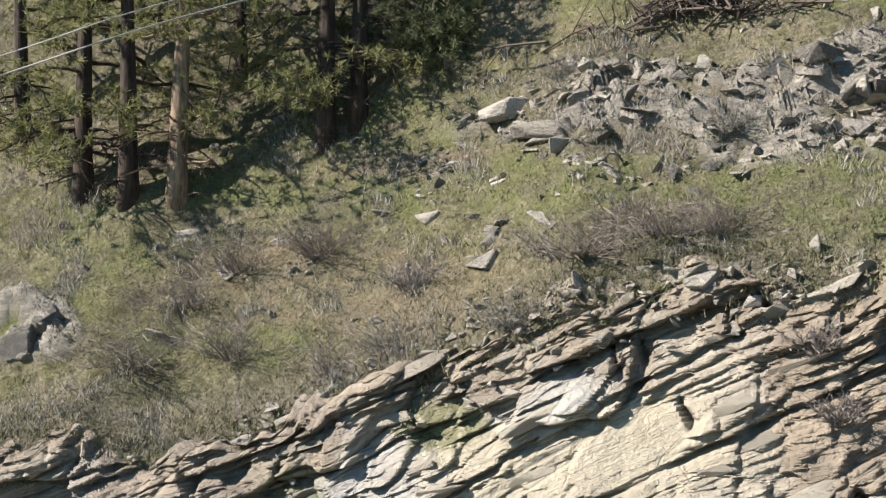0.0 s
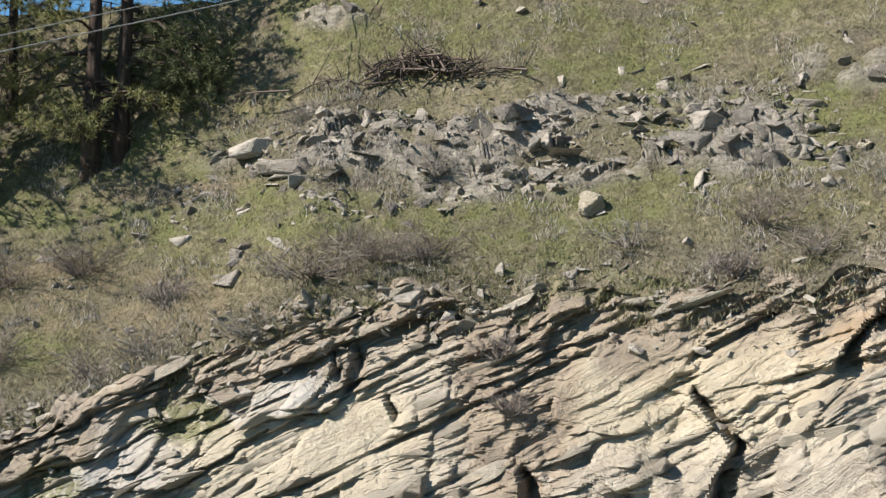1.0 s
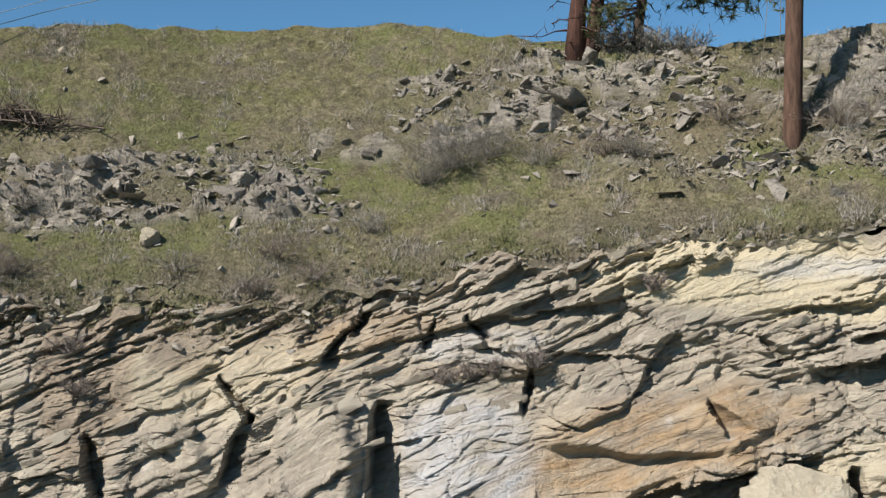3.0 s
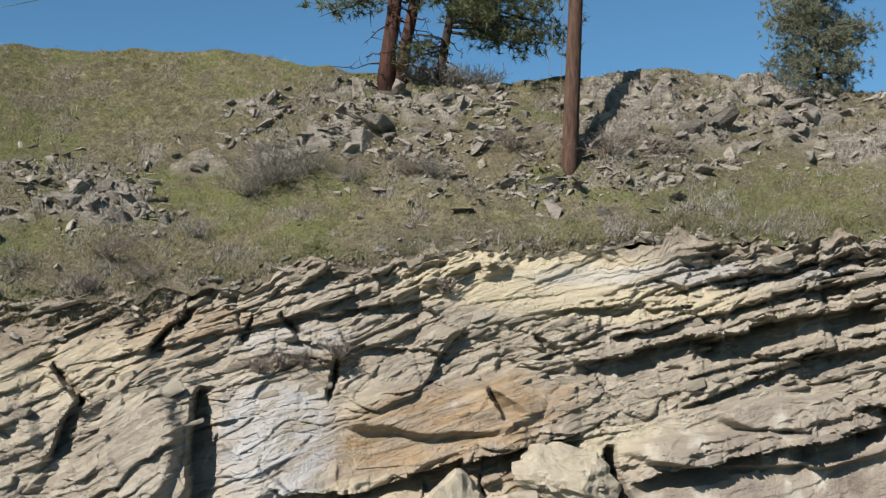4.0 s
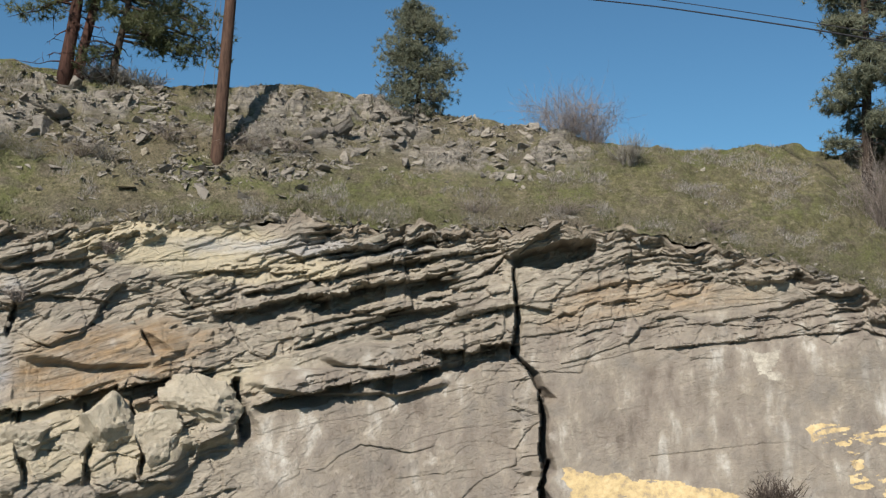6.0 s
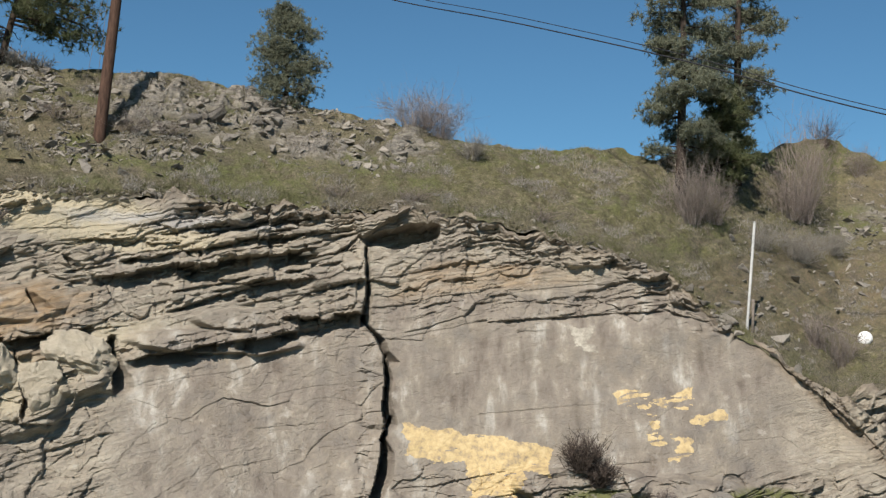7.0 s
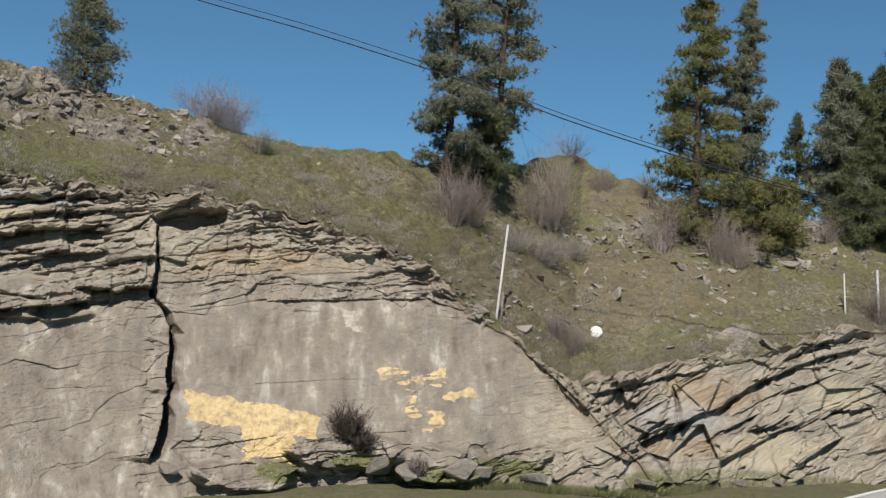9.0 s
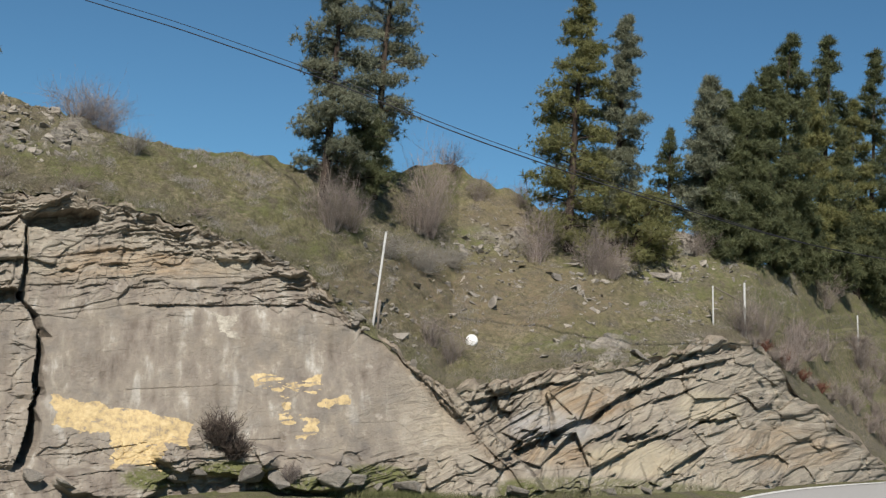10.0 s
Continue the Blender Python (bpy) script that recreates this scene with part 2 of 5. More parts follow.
DRY_TWIG = twig_material("dry_twigs", (0.12, 0.098, 0.085), (0.33, 0.285, 0.25))
RED_TWIG = twig_material("reddish_twigs", (0.16, 0.13, 0.115), (0.36, 0.305, 0.27))
SAGE = twig_material("sage_twigs", (0.14, 0.128, 0.112), (0.36, 0.335, 0.295))
RUST_LEAF = twig_material("rust_leaves", (0.09, 0.04, 0.03), (0.20, 0.09, 0.062))
DEAD = twig_material("dead_branches", (0.035, 0.027, 0.023), (0.125, 0.098, 0.08))
POLE_WOOD = bark_material("creosoted_wood", (0.042, 0.025, 0.018), (0.105, 0.062, 0.044))
GALV = mottled("galvanised_steel", (0.30, 0.30, 0.285), (0.44, 0.44, 0.42), 14.0, 0.6, 0.2)
RUSTY = mottled("weathered_steel", (0.10, 0.085, 0.07), (0.20, 0.17, 0.14), 14.0, 0.8)
WHITE = mottled("white_enamel", (0.62, 0.62, 0.60), (0.80, 0.80, 0.78), 9.0, 0.5)
CABLE = mottled("cable_black", (0.010, 0.010, 0.014), (0.030, 0.030, 0.036), 5.0, 0.6)
CABLE_GREY = mottled("cable_grey", (0.20, 0.20, 0.19), (0.32, 0.32, 0.30), 5.0, 0.5)
ASPHALT = mottled("asphalt", (0.25, 0.245, 0.235), (0.33, 0.325, 0.31), 30.0, 0.85)
LINE = mottled("road_line", (0.42, 0.42, 0.40), (0.62, 0.62, 0.59), 12.0, 0.7)


# ---- the lie of the land ----
ORIGIN = np.array((0.0, 0.0, 1.0))
# the cliff's upper edge: azimuth and elevation seen from the origin, in degrees
EDGE = np.array([(-80, 5), (-67, 7.0), (-65.3, 6.5), (-62.2, 7.3), (-59, 8.2), (-56.4, 9.4), (-52, 9.6), (-48.7, 9.35), (-45.6, 9.5), (-43.2, 9.7),
                 (-39.5, 10.45), (-36, 10.6), (-33, 10.85), (-28.7, 11.05), (-23.3, 10.7), (-17.8, 10.8), (-12.3, 10.2), (-6.7, 8.8), (-4.3, 7.5),
                 (-1.8, 5.6), (0.1, 4.3), (2.2, 2.8), (5.3, 3.5), (8.1, 4.3), (11.1, 4.6), (14.2, 5.65), (16.8, 5.7), (19.6, 3.0), (22.7, 0.3), (36, -0.5)])
CREST = np.array([(-80, 15.6), (-70.8, 15.6), (-63, 15.9), (-57.6, 16.3), (-54, 16.55), (-48.5, 16.75), (-43, 16.55), (-38, 15.9), (-30, 15.7), (-27, 15.7), (-23.3, 14.9),
                  (-20.7, 14.8), (-18.7, 14.45), (-14, 13.5), (-9.5, 13.4), (-6.3, 12.9), (-1.2, 13.0), (1.4, 13.2), (5.1, 12.05), (6.3, 11.3),
                  (13, 10.4), (15.6, 9.6), (19.1, 8.2), (22.1, 6.9), (36, 3)])
FOOT = np.array([(-80, -4.5), (-20, -4.4), (-13, -3.3), (-8, -2.7), (6, -2.5), (13, -1.35), (16, -1.1), (19.6, -0.75), (22.7, -0.43), (36, -1.2)])
REACH = np.array([(-80, 30), (2, 30), (10, 33), (16, 37), (22, 45), (30, 60), (36, 70)])
_az = np.linspace(-80, 36, 465)
REACH = np.stack([_az, np.convolve(np.pad(np.interp(_az, REACH[:, 0], REACH[:, 1]), 14, "edge"), np.ones(29) / 29, "valid")], 1)
LEAN = np.array([(-80, 0.013), (-45, 0.012), (-34, 0.008), (-20, 0.007), (0, 0.006), (4, 0.009), (22, 0.012)])
SLOPE = np.array([(-60, 0.022), (-35, 0.022), (-12, 0.035), (20, 0.05)])
TABLE = np.random.RandomState(11).rand(256, 256)


def at(table, a):
    return np.interp(a, table[:, 0], table[:, 1])


def vnoise(x, y):
    xi, yi = np.floor(x).astype(int), np.floor(y).astype(int)
    fx, fy = x - xi, y - yi
    fx, fy = fx * fx * (3 - 2 * fx), fy * fy * (3 - 2 * fy)
    g = lambda i, j: TABLE[(xi + i) % 256, (yi + j) % 256]
    return (g(0, 0) * (1 - fx) + g(1, 0) * fx) * (1 - fy) + (g(0, 1) * (1 - fx) + g(1, 1) * fx) * fy


def fbm(x, y, octaves=4):
    out, amp = 0.0, 1.0
    for k in range(octaves):
        out = out + amp * (vnoise(x * 2 ** k + 17.3 * k, y * 2 ** k + 5.7 * k) * 2 - 1)
        amp *= 0.5
    return out


def smooth(x, a, b):
    t = np.clip((x - a) / (b - a), 0, 1)
    return t * t * (3 - 2 * t)


def edge_of(a):
    a = np.asarray(a, float)
    return at(EDGE, a) + 0.22 * fbm(a * 0.9, a * 0 + 3.1, 4)


def ray_of(a, e):
    a, e = np.radians(a), np.radians(e)
    return np.stack([np.sin(a) * np.cos(e), np.cos(a) * np.cos(e), np.sin(e)], -1)


def range_of(a, e):
    h = e - at(EDGE, a)
    return at(REACH, a) * (1 + np.where(h > 0, at(SLOPE, a) * h, at(LEAN, a) * h))


# bedrock breaking through the turf: azimuth, elevation, half widths in degrees, weight
OUTCROPS = [(-52.0, 12.1, 7.0, 0.9, 1.0), (-38.8, 14.5, 4.0, 1.0, 1.0), (-29.0, 14.5, 8.0, 1.0, 1.0), (-25.5, 14.0, 3.0, 0.7, 1.3), (-33.0, 12.7, 3.5, 0.45, 0.8), (-19.5, 13.3, 4.0, 0.9, 0.9), (-56.5, 15.1, 1.0, 0.3, 0.7),
            (-68.8, 8.6, 1.3, 0.6, 1.0), (5.0, 10.1, 2.0, 0.5, 0.8), (12.8, 9.9, 2.4, 0.5, 0.9), (9.2, 5.0, 2.0, 0.6, 1.0), (-2.2, 6.0, 0.9, 0.8, 0.8), (-46.6, 11.9, 1.4, 0.6, 1.3), (-56.6, 12.1, 1.4, 0.6, 1.2), (-44.0, 13.2, 1.4, 0.4, 0.7)]


def blob(a, z, a0, z0, ra, rz, soft=0.5):
    q = ((a - a0) / ra) ** 2 + ((z - z0) / rz) ** 2
    return 1 - smooth(q, 1 - soft, 1 + soft)


def outcrop(a, e):
    """How much bare rock shows at a place on the hillside, 0 to about 1.3, and how far it stands out in metres."""
    show = np.maximum.reduce([w * blob(a, e, a0, e0, ra, re, 0.7) for a0, e0, ra, re, w in OUTCROPS])
    u, v = a * 0.5236, e * 0.62
    v = v - 0.12 * u
    show = show * smooth(vnoise(u * 0.9 + 11, v * 2.1) + 0.35 * (vnoise(u * 3.1, v * 5.3 + 4) - 0.5), 0.28, 0.52)
    wx = u + 0.10 * fbm(u * 1.7, v * 1.7, 2)
    out = 0.10 + 0.30 * facets(wx / 0.8, v / 0.34, 12) + 0.20 * facets(wx / 0.36, v / 0.16, 77) + 0.09 * facets(wx / 0.15, v / 0.07, 25)
    return show, show * np.clip(out, -0.04, 0.4)


def hill_bump(a, e):
    u = a * 0.55
    fade = smooth(e - edge_of(a), 0.1, 1.2)
    soil = 0.11 * fbm(u * 0.45, e * 0.5, 3) + (0.06 + 0.07 * smooth(a, -16, -8)) * fbm(u * 1.9, e * 2.6, 3) + 0.05 * np.abs(fbm(u * 1.1 + 9, e * 4.5, 2))
    return fade * (soil + outcrop(a, e)[1])


def spot(a, e, lift=0.0):
    """The place on the hillside at azimuth a and elevation e, raised by lift metres."""
    a, e = float(a), float(e)
    p = ORIGIN + ray_of(a, e) * (range_of(a, e)) + np.array((0, 0, hill_bump(np.array(a), np.array(e)) + lift))
    return Vector(p)


# bedding of the rock: dip in degrees along the face
DIP = np.array([(-80, 15), (-56, 20), (-46, 21), (-38, 18), (-30, 14), (-20, 12), (-16, 9), (-2, 9), (3, 28), (12, 33), (24, 36)])
_grid = np.linspace(-80, 36, 1161)
_rise = np.cumsum(np.tan(np.radians(at(DIP, _grid))) * 0.1 * 0.5236)
_rs = np.random.RandomState(5)
BEDS = np.cumsum(np.concatenate([[-40.0], np.exp(_rs.normal(-1.45, 0.75, 420)).clip(0.04, 0.8)]))
THIN = np.cumsum(np.concatenate([[-40.0], np.exp(_rs.normal(-2.75, 0.5, 1300)).clip(0.03, 0.2)]))
THIN_LEN, THIN_SHIFT = _rs.uniform(0.12, 0.75, 1400), _rs.uniform(0, 50, 1400)
BED_OFF, BED_LEN, BED_SHIFT = _rs.uniform(-1, 1, 500), _rs.uniform(0.5, 2.6, 500), _rs.uniform(0, 50, 500)
ROUGH = np.array([(-80, 0.11), (-60, 0.10), (-56, 0.065), (-52, 0.065), (-40, 0.055), (-34, 0.075), (-20, 0.085), (-18.3, 0.025), (-6, 0.025), (0, 0.04), (3, 0.12), (6, 0.17), (16, 0.15), (22, 0.13)])

# overhanging ledges: from (azimuth, z) to (azimuth, z), depth, height of the hollow below
LEDGES = [(-40.6, 2.80, -38.8, 2.72, 0.5, 0.3), (-38.9, 2.72, -31.4, 3.56, 0.6, 0.34), (-29.4, 2.84, -24.4, 3.42, 0.6, 0.26), (-24.6, 3.40, -22.4, 3.66, 0.7, 0.34), (-22.7, 3.87, -19.3, 4.05, 0.75, 0.4),
          (-31.0, 4.70, -27.0, 5.10, 0.6, 0.36), (-27.2, 5.05, -21.6, 5.62, 0.85, 0.46), (-30.0, 5.07, -22.4, 5.98, 0.42, 0.2), (-26.7, 6.05, -21.5, 6.42, 0.36, 0.18), (-24.3, 4.59, -21.7, 4.90, 0.5, 0.24), (-27.8, 3.98, -23.7, 4.82, 0.32, 0.16),
          (-35.0, 5.62, -30.0, 5.95, 0.12, 0.08), (-32.0, 5.50, -27.6, 5.62, 0.22, 0.16), (-38.5, 3.55, -31.9, 4.45, 0.07, 0.05), (-38.8, 3.15, -32.5, 3.90, 0.08, 0.05), (-38.8, 3.35, -33.0, 4.10, 0.05, 0.04), (-38.5, 2.95, -33.0, 3.62, 0.07, 0.05), (-40.3, 5.08, -35.5, 4.90, 0.20, 0.16), (-40.8, 5.45, -36.2, 5.75, 0.24, 0.16),
          (-50.0, 4.63, -45.8, 5.63, 0.22, 0.12), (-47.5, 4.7, -40.0, 5.5, 0.14, 0.1), (-52.0, 5.0, -44.0, 6.3, 0.12, 0.08), (-60.0, 3.7, -52.5, 5.6, 0.16, 0.1), (-58.8, 4.85, -53.0, 5.75, 0.24, 0.14), (-57.8, 5.75, -51.6, 6.02, 0.18, 0.1), (-60.0, 3.1, -50.0, 5.2, 0.14, 0.08),
          (7.1, 1.48, 9.7, 2.14, 0.45, 0.2), (9.5, 2.08, 11.4, 2.98, 0.6, 0.3), (11.2, 2.92, 15.7, 4.2, 0.5, 0.22), (3.3, 2.2, 8.0, 3.0, 0.25, 0.14), (5.4, 1.0, 7.8, 1.6, 0.5, 0.24), (11.1, 1.50, 12.5, 1.88, 0.6, 0.26), (13.4, 0.75, 14.9, 1.32, 0.75, 0.3), (14.4, 2.10, 16.1, 2.42, 0.5, 0.22),
          (12.4, 2.6, 16.0, 3.7, 0.3, 0.16), (13.0, 1.6, 16.6, 2.9, 0.3, 0.14), (8.0, 0.9, 11.0, 1.9, 0.3, 0.16), (12.6, 3.7, 15.2, 4.5, 0.4, 0.18), (-17.8, 3.55, -13.8, 4.0, 0.12, 0.08), (-14.0, 4.0, -5.6, 4.4, 0.16, 0.09), (-12.5, 4.75, -7.5, 5.05, 0.16, 0.1), (-5.3, 4.40, -3.6, 4.22, 0.16, 0.1)]
for _ in range(16):
    a0, z0, n = _rs.uniform(-34, -20), _rs.uniform(4.4, 6.5), _rs.uniform(1.5, 5)
    LEDGES.append((a0, z0, min(a0 + n, -19.4), z0 + n * 0.125, _rs.uniform(0.10, 0.26), _rs.uniform(0.05, 0.12)))
for _ in range(14):
    a0, z0, n = _rs.uniform(-62, -36), _rs.uniform(3.4, 6.0), _rs.uniform(1.5, 4)
    LEDGES.append((a0, z0, a0 + n, z0 + n * 0.19, _rs.uniform(0.04, 0.10), _rs.uniform(0.03, 0.07)))
for _ in range(9):
    a0, n = _rs.uniform(3, 15), _rs.uniform(1.2, 3.5)
    z0 = 0.3 + (a0 - 3) * 0.22 + _rs.uniform(-0.6, 1.6)
    LEDGES.append((a0, z0, a0 + n, z0 + n * 0.36, _rs.uniform(0.1, 0.3), _rs.uniform(0.06, 0.14)))
# upright clefts: (azimuth, z) top to bottom, half width in degrees, depth
CLEFTS = [(-19.1, 5.7, -19.2, 3.9, 0.16, 0.6), (-19.2, 4.0, -18.1, 3.0, 0.2, 0.55), (-18.1, 3.1, -18.0, 1.6, 0.24, 0.75), (-18.0, 1.7, -18.7, 0.0, 0.34, 0.85),
          (-43.3, 4.30, -43.4, 1.8, 1.0, 0.7), (-47.75, 4.72, -46.95, 4.15, 0.22, 0.45), (-46.95, 4.2, -47.6, 3.4, 0.34, 0.5), (-53.4, 5.6, -53.3, 5.42, 0.11, 0.3), (-52.9, 5.7, -52.7, 5.55, 0.1, 0.3),
          (-55.6, 5.3, -55.45, 5.1, 0.08, 0.25), (-55.1, 5.36, -55.0, 5.16, 0.08, 0.25), (-54.25, 4.75, -54.1, 4.6, 0.09, 0.22), (-43.4, 6.0, -44.0, 5.40, 0.20, 0.5), (-44.0, 5.45, -44.7, 5.0, 0.24, 0.5), (-51.4, 3.95, -50.8, 3.2, 0.35, 0.5), (-40.75, 5.5, -40.3, 5.2, 0.2, 0.4),
          (-39.0, 4.85, -39.25, 4.25, 0.12, 0.45), (-41.6, 5.5, -41.9, 5.15, 0.14, 0.3), (-32.6, 5.1, -32.2, 4.85, 0.3, 0.35), (-34.0, 4.25, -33.6, 3.9, 0.3, 0.4),
          (-30.4, 3.3, -30.2, 2.2, 0.45, 0.75), (-38.6, 2.7, -38.4, 1.5, 0.2, 0.5), (-36.2, 2.8, -36.0, 1.5, 0.15, 0.4), (-34.3, 2.9, -33.9, 1.6, 0.2, 0.5),
          
          (7.2, 2.5, 7.5, 1.5, 0.16, 0.4), (17.4, 4.2, 18.2, 2.4, 0.1, 0.2)]
BULGES = [(-36.5, 1.9, 4.6, 0.95, 0.42), (-31.6, 2.6, 1.3, 0.7, 0.25), (-45.0, 3.6, 1.4, 1.2, 0.35), (-49.2, 3.3, 1.6, 0.9, 0.25), (-24.0, 3.85, 3.0, 0.3, 0.3),
          (-26.0, 3.3, 4.0, 0.28, 0.35), (-35.5, 4.0, 3.6, 0.45, 0.25), (-9.0, 0.4, 3.0, 0.5, 0.5), (-4.0, 0.2, 3.0, 0.5, 0.6), (-14.0, -0.3, 3.0, 0.4, 0.4)]


def zig(x, row):
    """A line with sharp corners, -1 to 1."""
    i = np.floor(x).astype(int)
    f = x - i
    return (TABLE[i % 256, row % 256] * (1 - f) + TABLE[(i + 1) % 256, row % 256] * f) * 2 - 1


def facets(x, y, seed, groove=0.16):
    """Broken rock: each cell of a scattered net is a tilted plane."""
    xi, yi = np.floor(x).astype(int), np.floor(y).astype(int)
    best, value, second = np.full(x.shape, 9.0), np.zeros(x.shape), np.full(x.shape, 9.0)
    for i in (-1, 0, 1):
        for j in (-1, 0, 1):
            cx, cy = xi + i, yi + j
            h1, h2, h3, h4, h5 = (TABLE[(cx + s) % 256, (cy + 3 * s) % 256] for s in (seed, seed + 31, seed + 67, seed + 101, seed + 149))
            dx, dy = x - cx - h1, y - cy - h2
            dist = dx * dx + dy * dy
            near = dist < best
            second = np.where(near, best, np.minimum(second, dist))
            value = np.where(near, (h3 - 0.5) + (h4 - 0.5) * 1.5 * dx + (h5 - 0.65) * 1.5 * dy, value)
            best = np.where(near, dist, best)
    return value - groove * np.exp(-((np.sqrt(second) - np.sqrt(best)) / 0.04) ** 2)


def bed_of(a, z):
    u = a * 0.5236
    return z - np.interp(a, _grid, _rise) + 0.14 * fbm(u * 0.35, z * 0.5, 3) + 0.02 * fbm(u * 3, z * 3, 2) + 0.32 * smooth(a, 1, 4) * fbm(u * 0.55 + 5, z * 0.8, 3)


# smooth slabs: azimuth, z, half width in degrees, half height
CALM = [(-36.0, 3.7, 4.8, 0.6), (-31.6, 6.05, 4.6, 0.5), (-57.8, 4.95, 0.8, 0.16), (-55.2, 4.4, 1.2, 0.36), (-49.2, 4.9, 1.6, 0.35), (-46.5, 5.0, 1.3, 0.3), (-45.0, 3.7, 0.9, 0.5), (-27.0, 3.75, 4.0, 0.3),
        (9.3, 2.7, 2.6, 0.6), (12.3, 1.0, 1.2, 0.5), (8.0, 1.2, 1.8, 0.45), (14.8, 2.9, 1.6, 0.5), (6.0, 0.3, 1.5, 0.4), (-10.0, 5.0, 3.0, 0.35)]


def relief(a, z, top):
    """How far the face stands out, in metres, at azimuth a and height z; top is the height of its edge."""
    u = a * 0.5236
    b = bed_of(a, z)
    b = np.where(a > 1.5, b * 0.55, b)
    i = np.searchsorted(BEDS, b).clip(1, len(BEDS) - 1)
    gap = np.minimum(b - BEDS[i - 1], BEDS[i] - b)
    along = u / BED_LEN[i] + BED_SHIFT[i] + 0.25 * fbm(u * 1.2, z * 1.5, 2)
    cell = np.floor(along).astype(int)
    joint = np.minimum(along - cell, cell + 1 - along) * BED_LEN[i]
    block = TABLE[(i * 7) % 256, cell % 256] * 2 - 1
    rough = at(ROUGH, a) * (1 + (0.4 + 0.6 * smooth(a, -48, -40)) * smooth(z, top - 0.9, top - 0.2))
    rough = rough + 0.045 * smooth(z, 3.6, 4.9) * smooth(a, -19, -17.5) * (1 - smooth(a, -5, -2)) + 0.02 * np.abs(fbm(u * 0.35 + 2, z * 0.5, 2)) * smooth(a, -18, -16) * (1 - smooth(a, 0, 3))
    rough = rough + 0.07 * (1 - smooth(z, 0.2, 0.9)) * smooth(a, -13, -11) * (1 - smooth(a, 1, 3))
    quiet = (1 - smooth(z, 2.6 + (a + 30) * 0.09, 3.0 + (a + 30) * 0.09)) * smooth(a, -31, -30) * (1 - smooth(a, -19.5, -19))
    quiet = np.maximum(quiet, 1.1 * smooth(a, -18.5, -17.5) * smooth(z, 0.5, 0.9) * (1 - smooth(z + 0.25 * fbm(u * 0.8, z * 0.8, 2), 3.7, 4.3)) * (1 - smooth(a + (z - 2.5) * 1.9, 1.0, 1.6)))
    for a0, z0, ra, rz in CALM:
        q = ((a - a0) / ra) ** 2 + ((z - z0 - (a - a0) * 0.5236 * np.tan(np.radians(at(DIP, a0)))) / rz) ** 2 + 0.2 * fbm(a * 0.9, z * 1.5, 2)
        quiet = np.maximum(quiet, 1 - smooth(q, 0.75, 1.0))
    rough = rough * (1 - 0.85 * np.clip(quiet, 0, 1.1))
    d = rough * (0.55 * BED_OFF[i] + 0.75 * block - 0.22 * (b - BEDS[i - 1]) / (BEDS[i] - BEDS[i - 1]))
    d -= rough * (0.25 * np.exp(-(gap / 0.018) ** 2) + 0.35 * np.exp(-(joint / 0.02) ** 2))
    d += 0.12 * fbm(u * 0.5, z * 0.6, 2) + 0.016 * fbm(u * 3.1, z * 3.1, 4)
    # fractured faces at three sizes
    wx, wy = u + 0.12 * fbm(u * 1.4, z * 1.4, 2), b + 0.1 * fbm(u * 1.4 + 9, z * 1.4, 2)
    loud = np.clip(rough / 0.10, 0.03, 1.2)
    d += loud * (0.26 * facets(wx / 1.25, wy / 0.75, 3, 0.22) + 0.12 * facets(wx / 0.5, wy / 0.30, 40, 0.2) + 0.05 * facets(wx / 0.2, wy / 0.10, 90, 0.2))
    d += 0.26 * smooth(a, 3, 5) * facets((u + 0.5 * z) / 1.1, (z - 0.5 * u) / 0.8, 71, 0.12)
    d += 0.03 * facets(wx / 2.6, z / 1.5, 60, 0.12) * (1 - np.clip(loud, 0, 1)) + 0.006 * facets(wx / 0.6, z / 0.35, 33, 0.1)
    # finer layering, broken into chips
    j = np.searchsorted(THIN, b + 0.02 * fbm(u * 2.2, z * 2.2, 2)).clip(1, len(THIN) - 1)
    chip = np.floor(u / THIN_LEN[j] + THIN_SHIFT[j] + 0.3 * fbm(u * 2.5 + 7, z * 2.5, 2)).astype(int)
    loose = smooth(vnoise(u * 0.55 + 40, b * 0.9), 0.25, 0.75) + smooth(z, top - 1.0, top - 0.3)
    d += rough * loose * np.where(a > 2, 0.45, 0.95) * (TABLE[(j * 13) % 256, chip % 256] - 0.5 + 0.35 * (TABLE[(j * 5) % 256, 3] - 0.5))
    for a0, z0, a1, z1, depth, height in LEDGES:
        m = (a > a0 - 0.4) & (a < a1 + 0.4)
        if not m.any():
            continue
        am, zm = a[m], z[m]
        row = int(a0 * 37 + z0 * 91) % 256
        block = np.floor(am * 1.15 + 0.8 * zig(am * 0.7, row + 9)).astype(int)
        big = min(1.0, height / 0.25)
        line = z0 + (am - a0) / (a1 - a0) * (z1 - z0) + big * (0.13 * (TABLE[block % 256, row] - 0.5) + 0.035 * zig(am * 2.3, row))
        ends = smooth(am, a0 - 0.4, a0 + 0.3) * (1 - smooth(am, a1 - 0.2, a1 + 0.4)) * (0.55 + 0.7 * TABLE[(block * 3) % 256, row])
        if depth < 0.36:
            ends = ends * (1 - 0.8 * quiet[m])
        below = (line - zm) / height
        thick = 0.10 + 0.22 * TABLE[(block * 5) % 256, row] * big
        over = -below * height
        d[m] += ends * depth * (-0.75 * np.where((below > 0) & (below < 1), (1 - np.clip(below, 0, 1)) ** 0.5, 0)
                                + 0.35 * np.where(below <= 0, np.where(over < thick, 1 - 0.25 * over / thick, 0.75 * np.exp(-(over - thick) / 0.07)), 0))
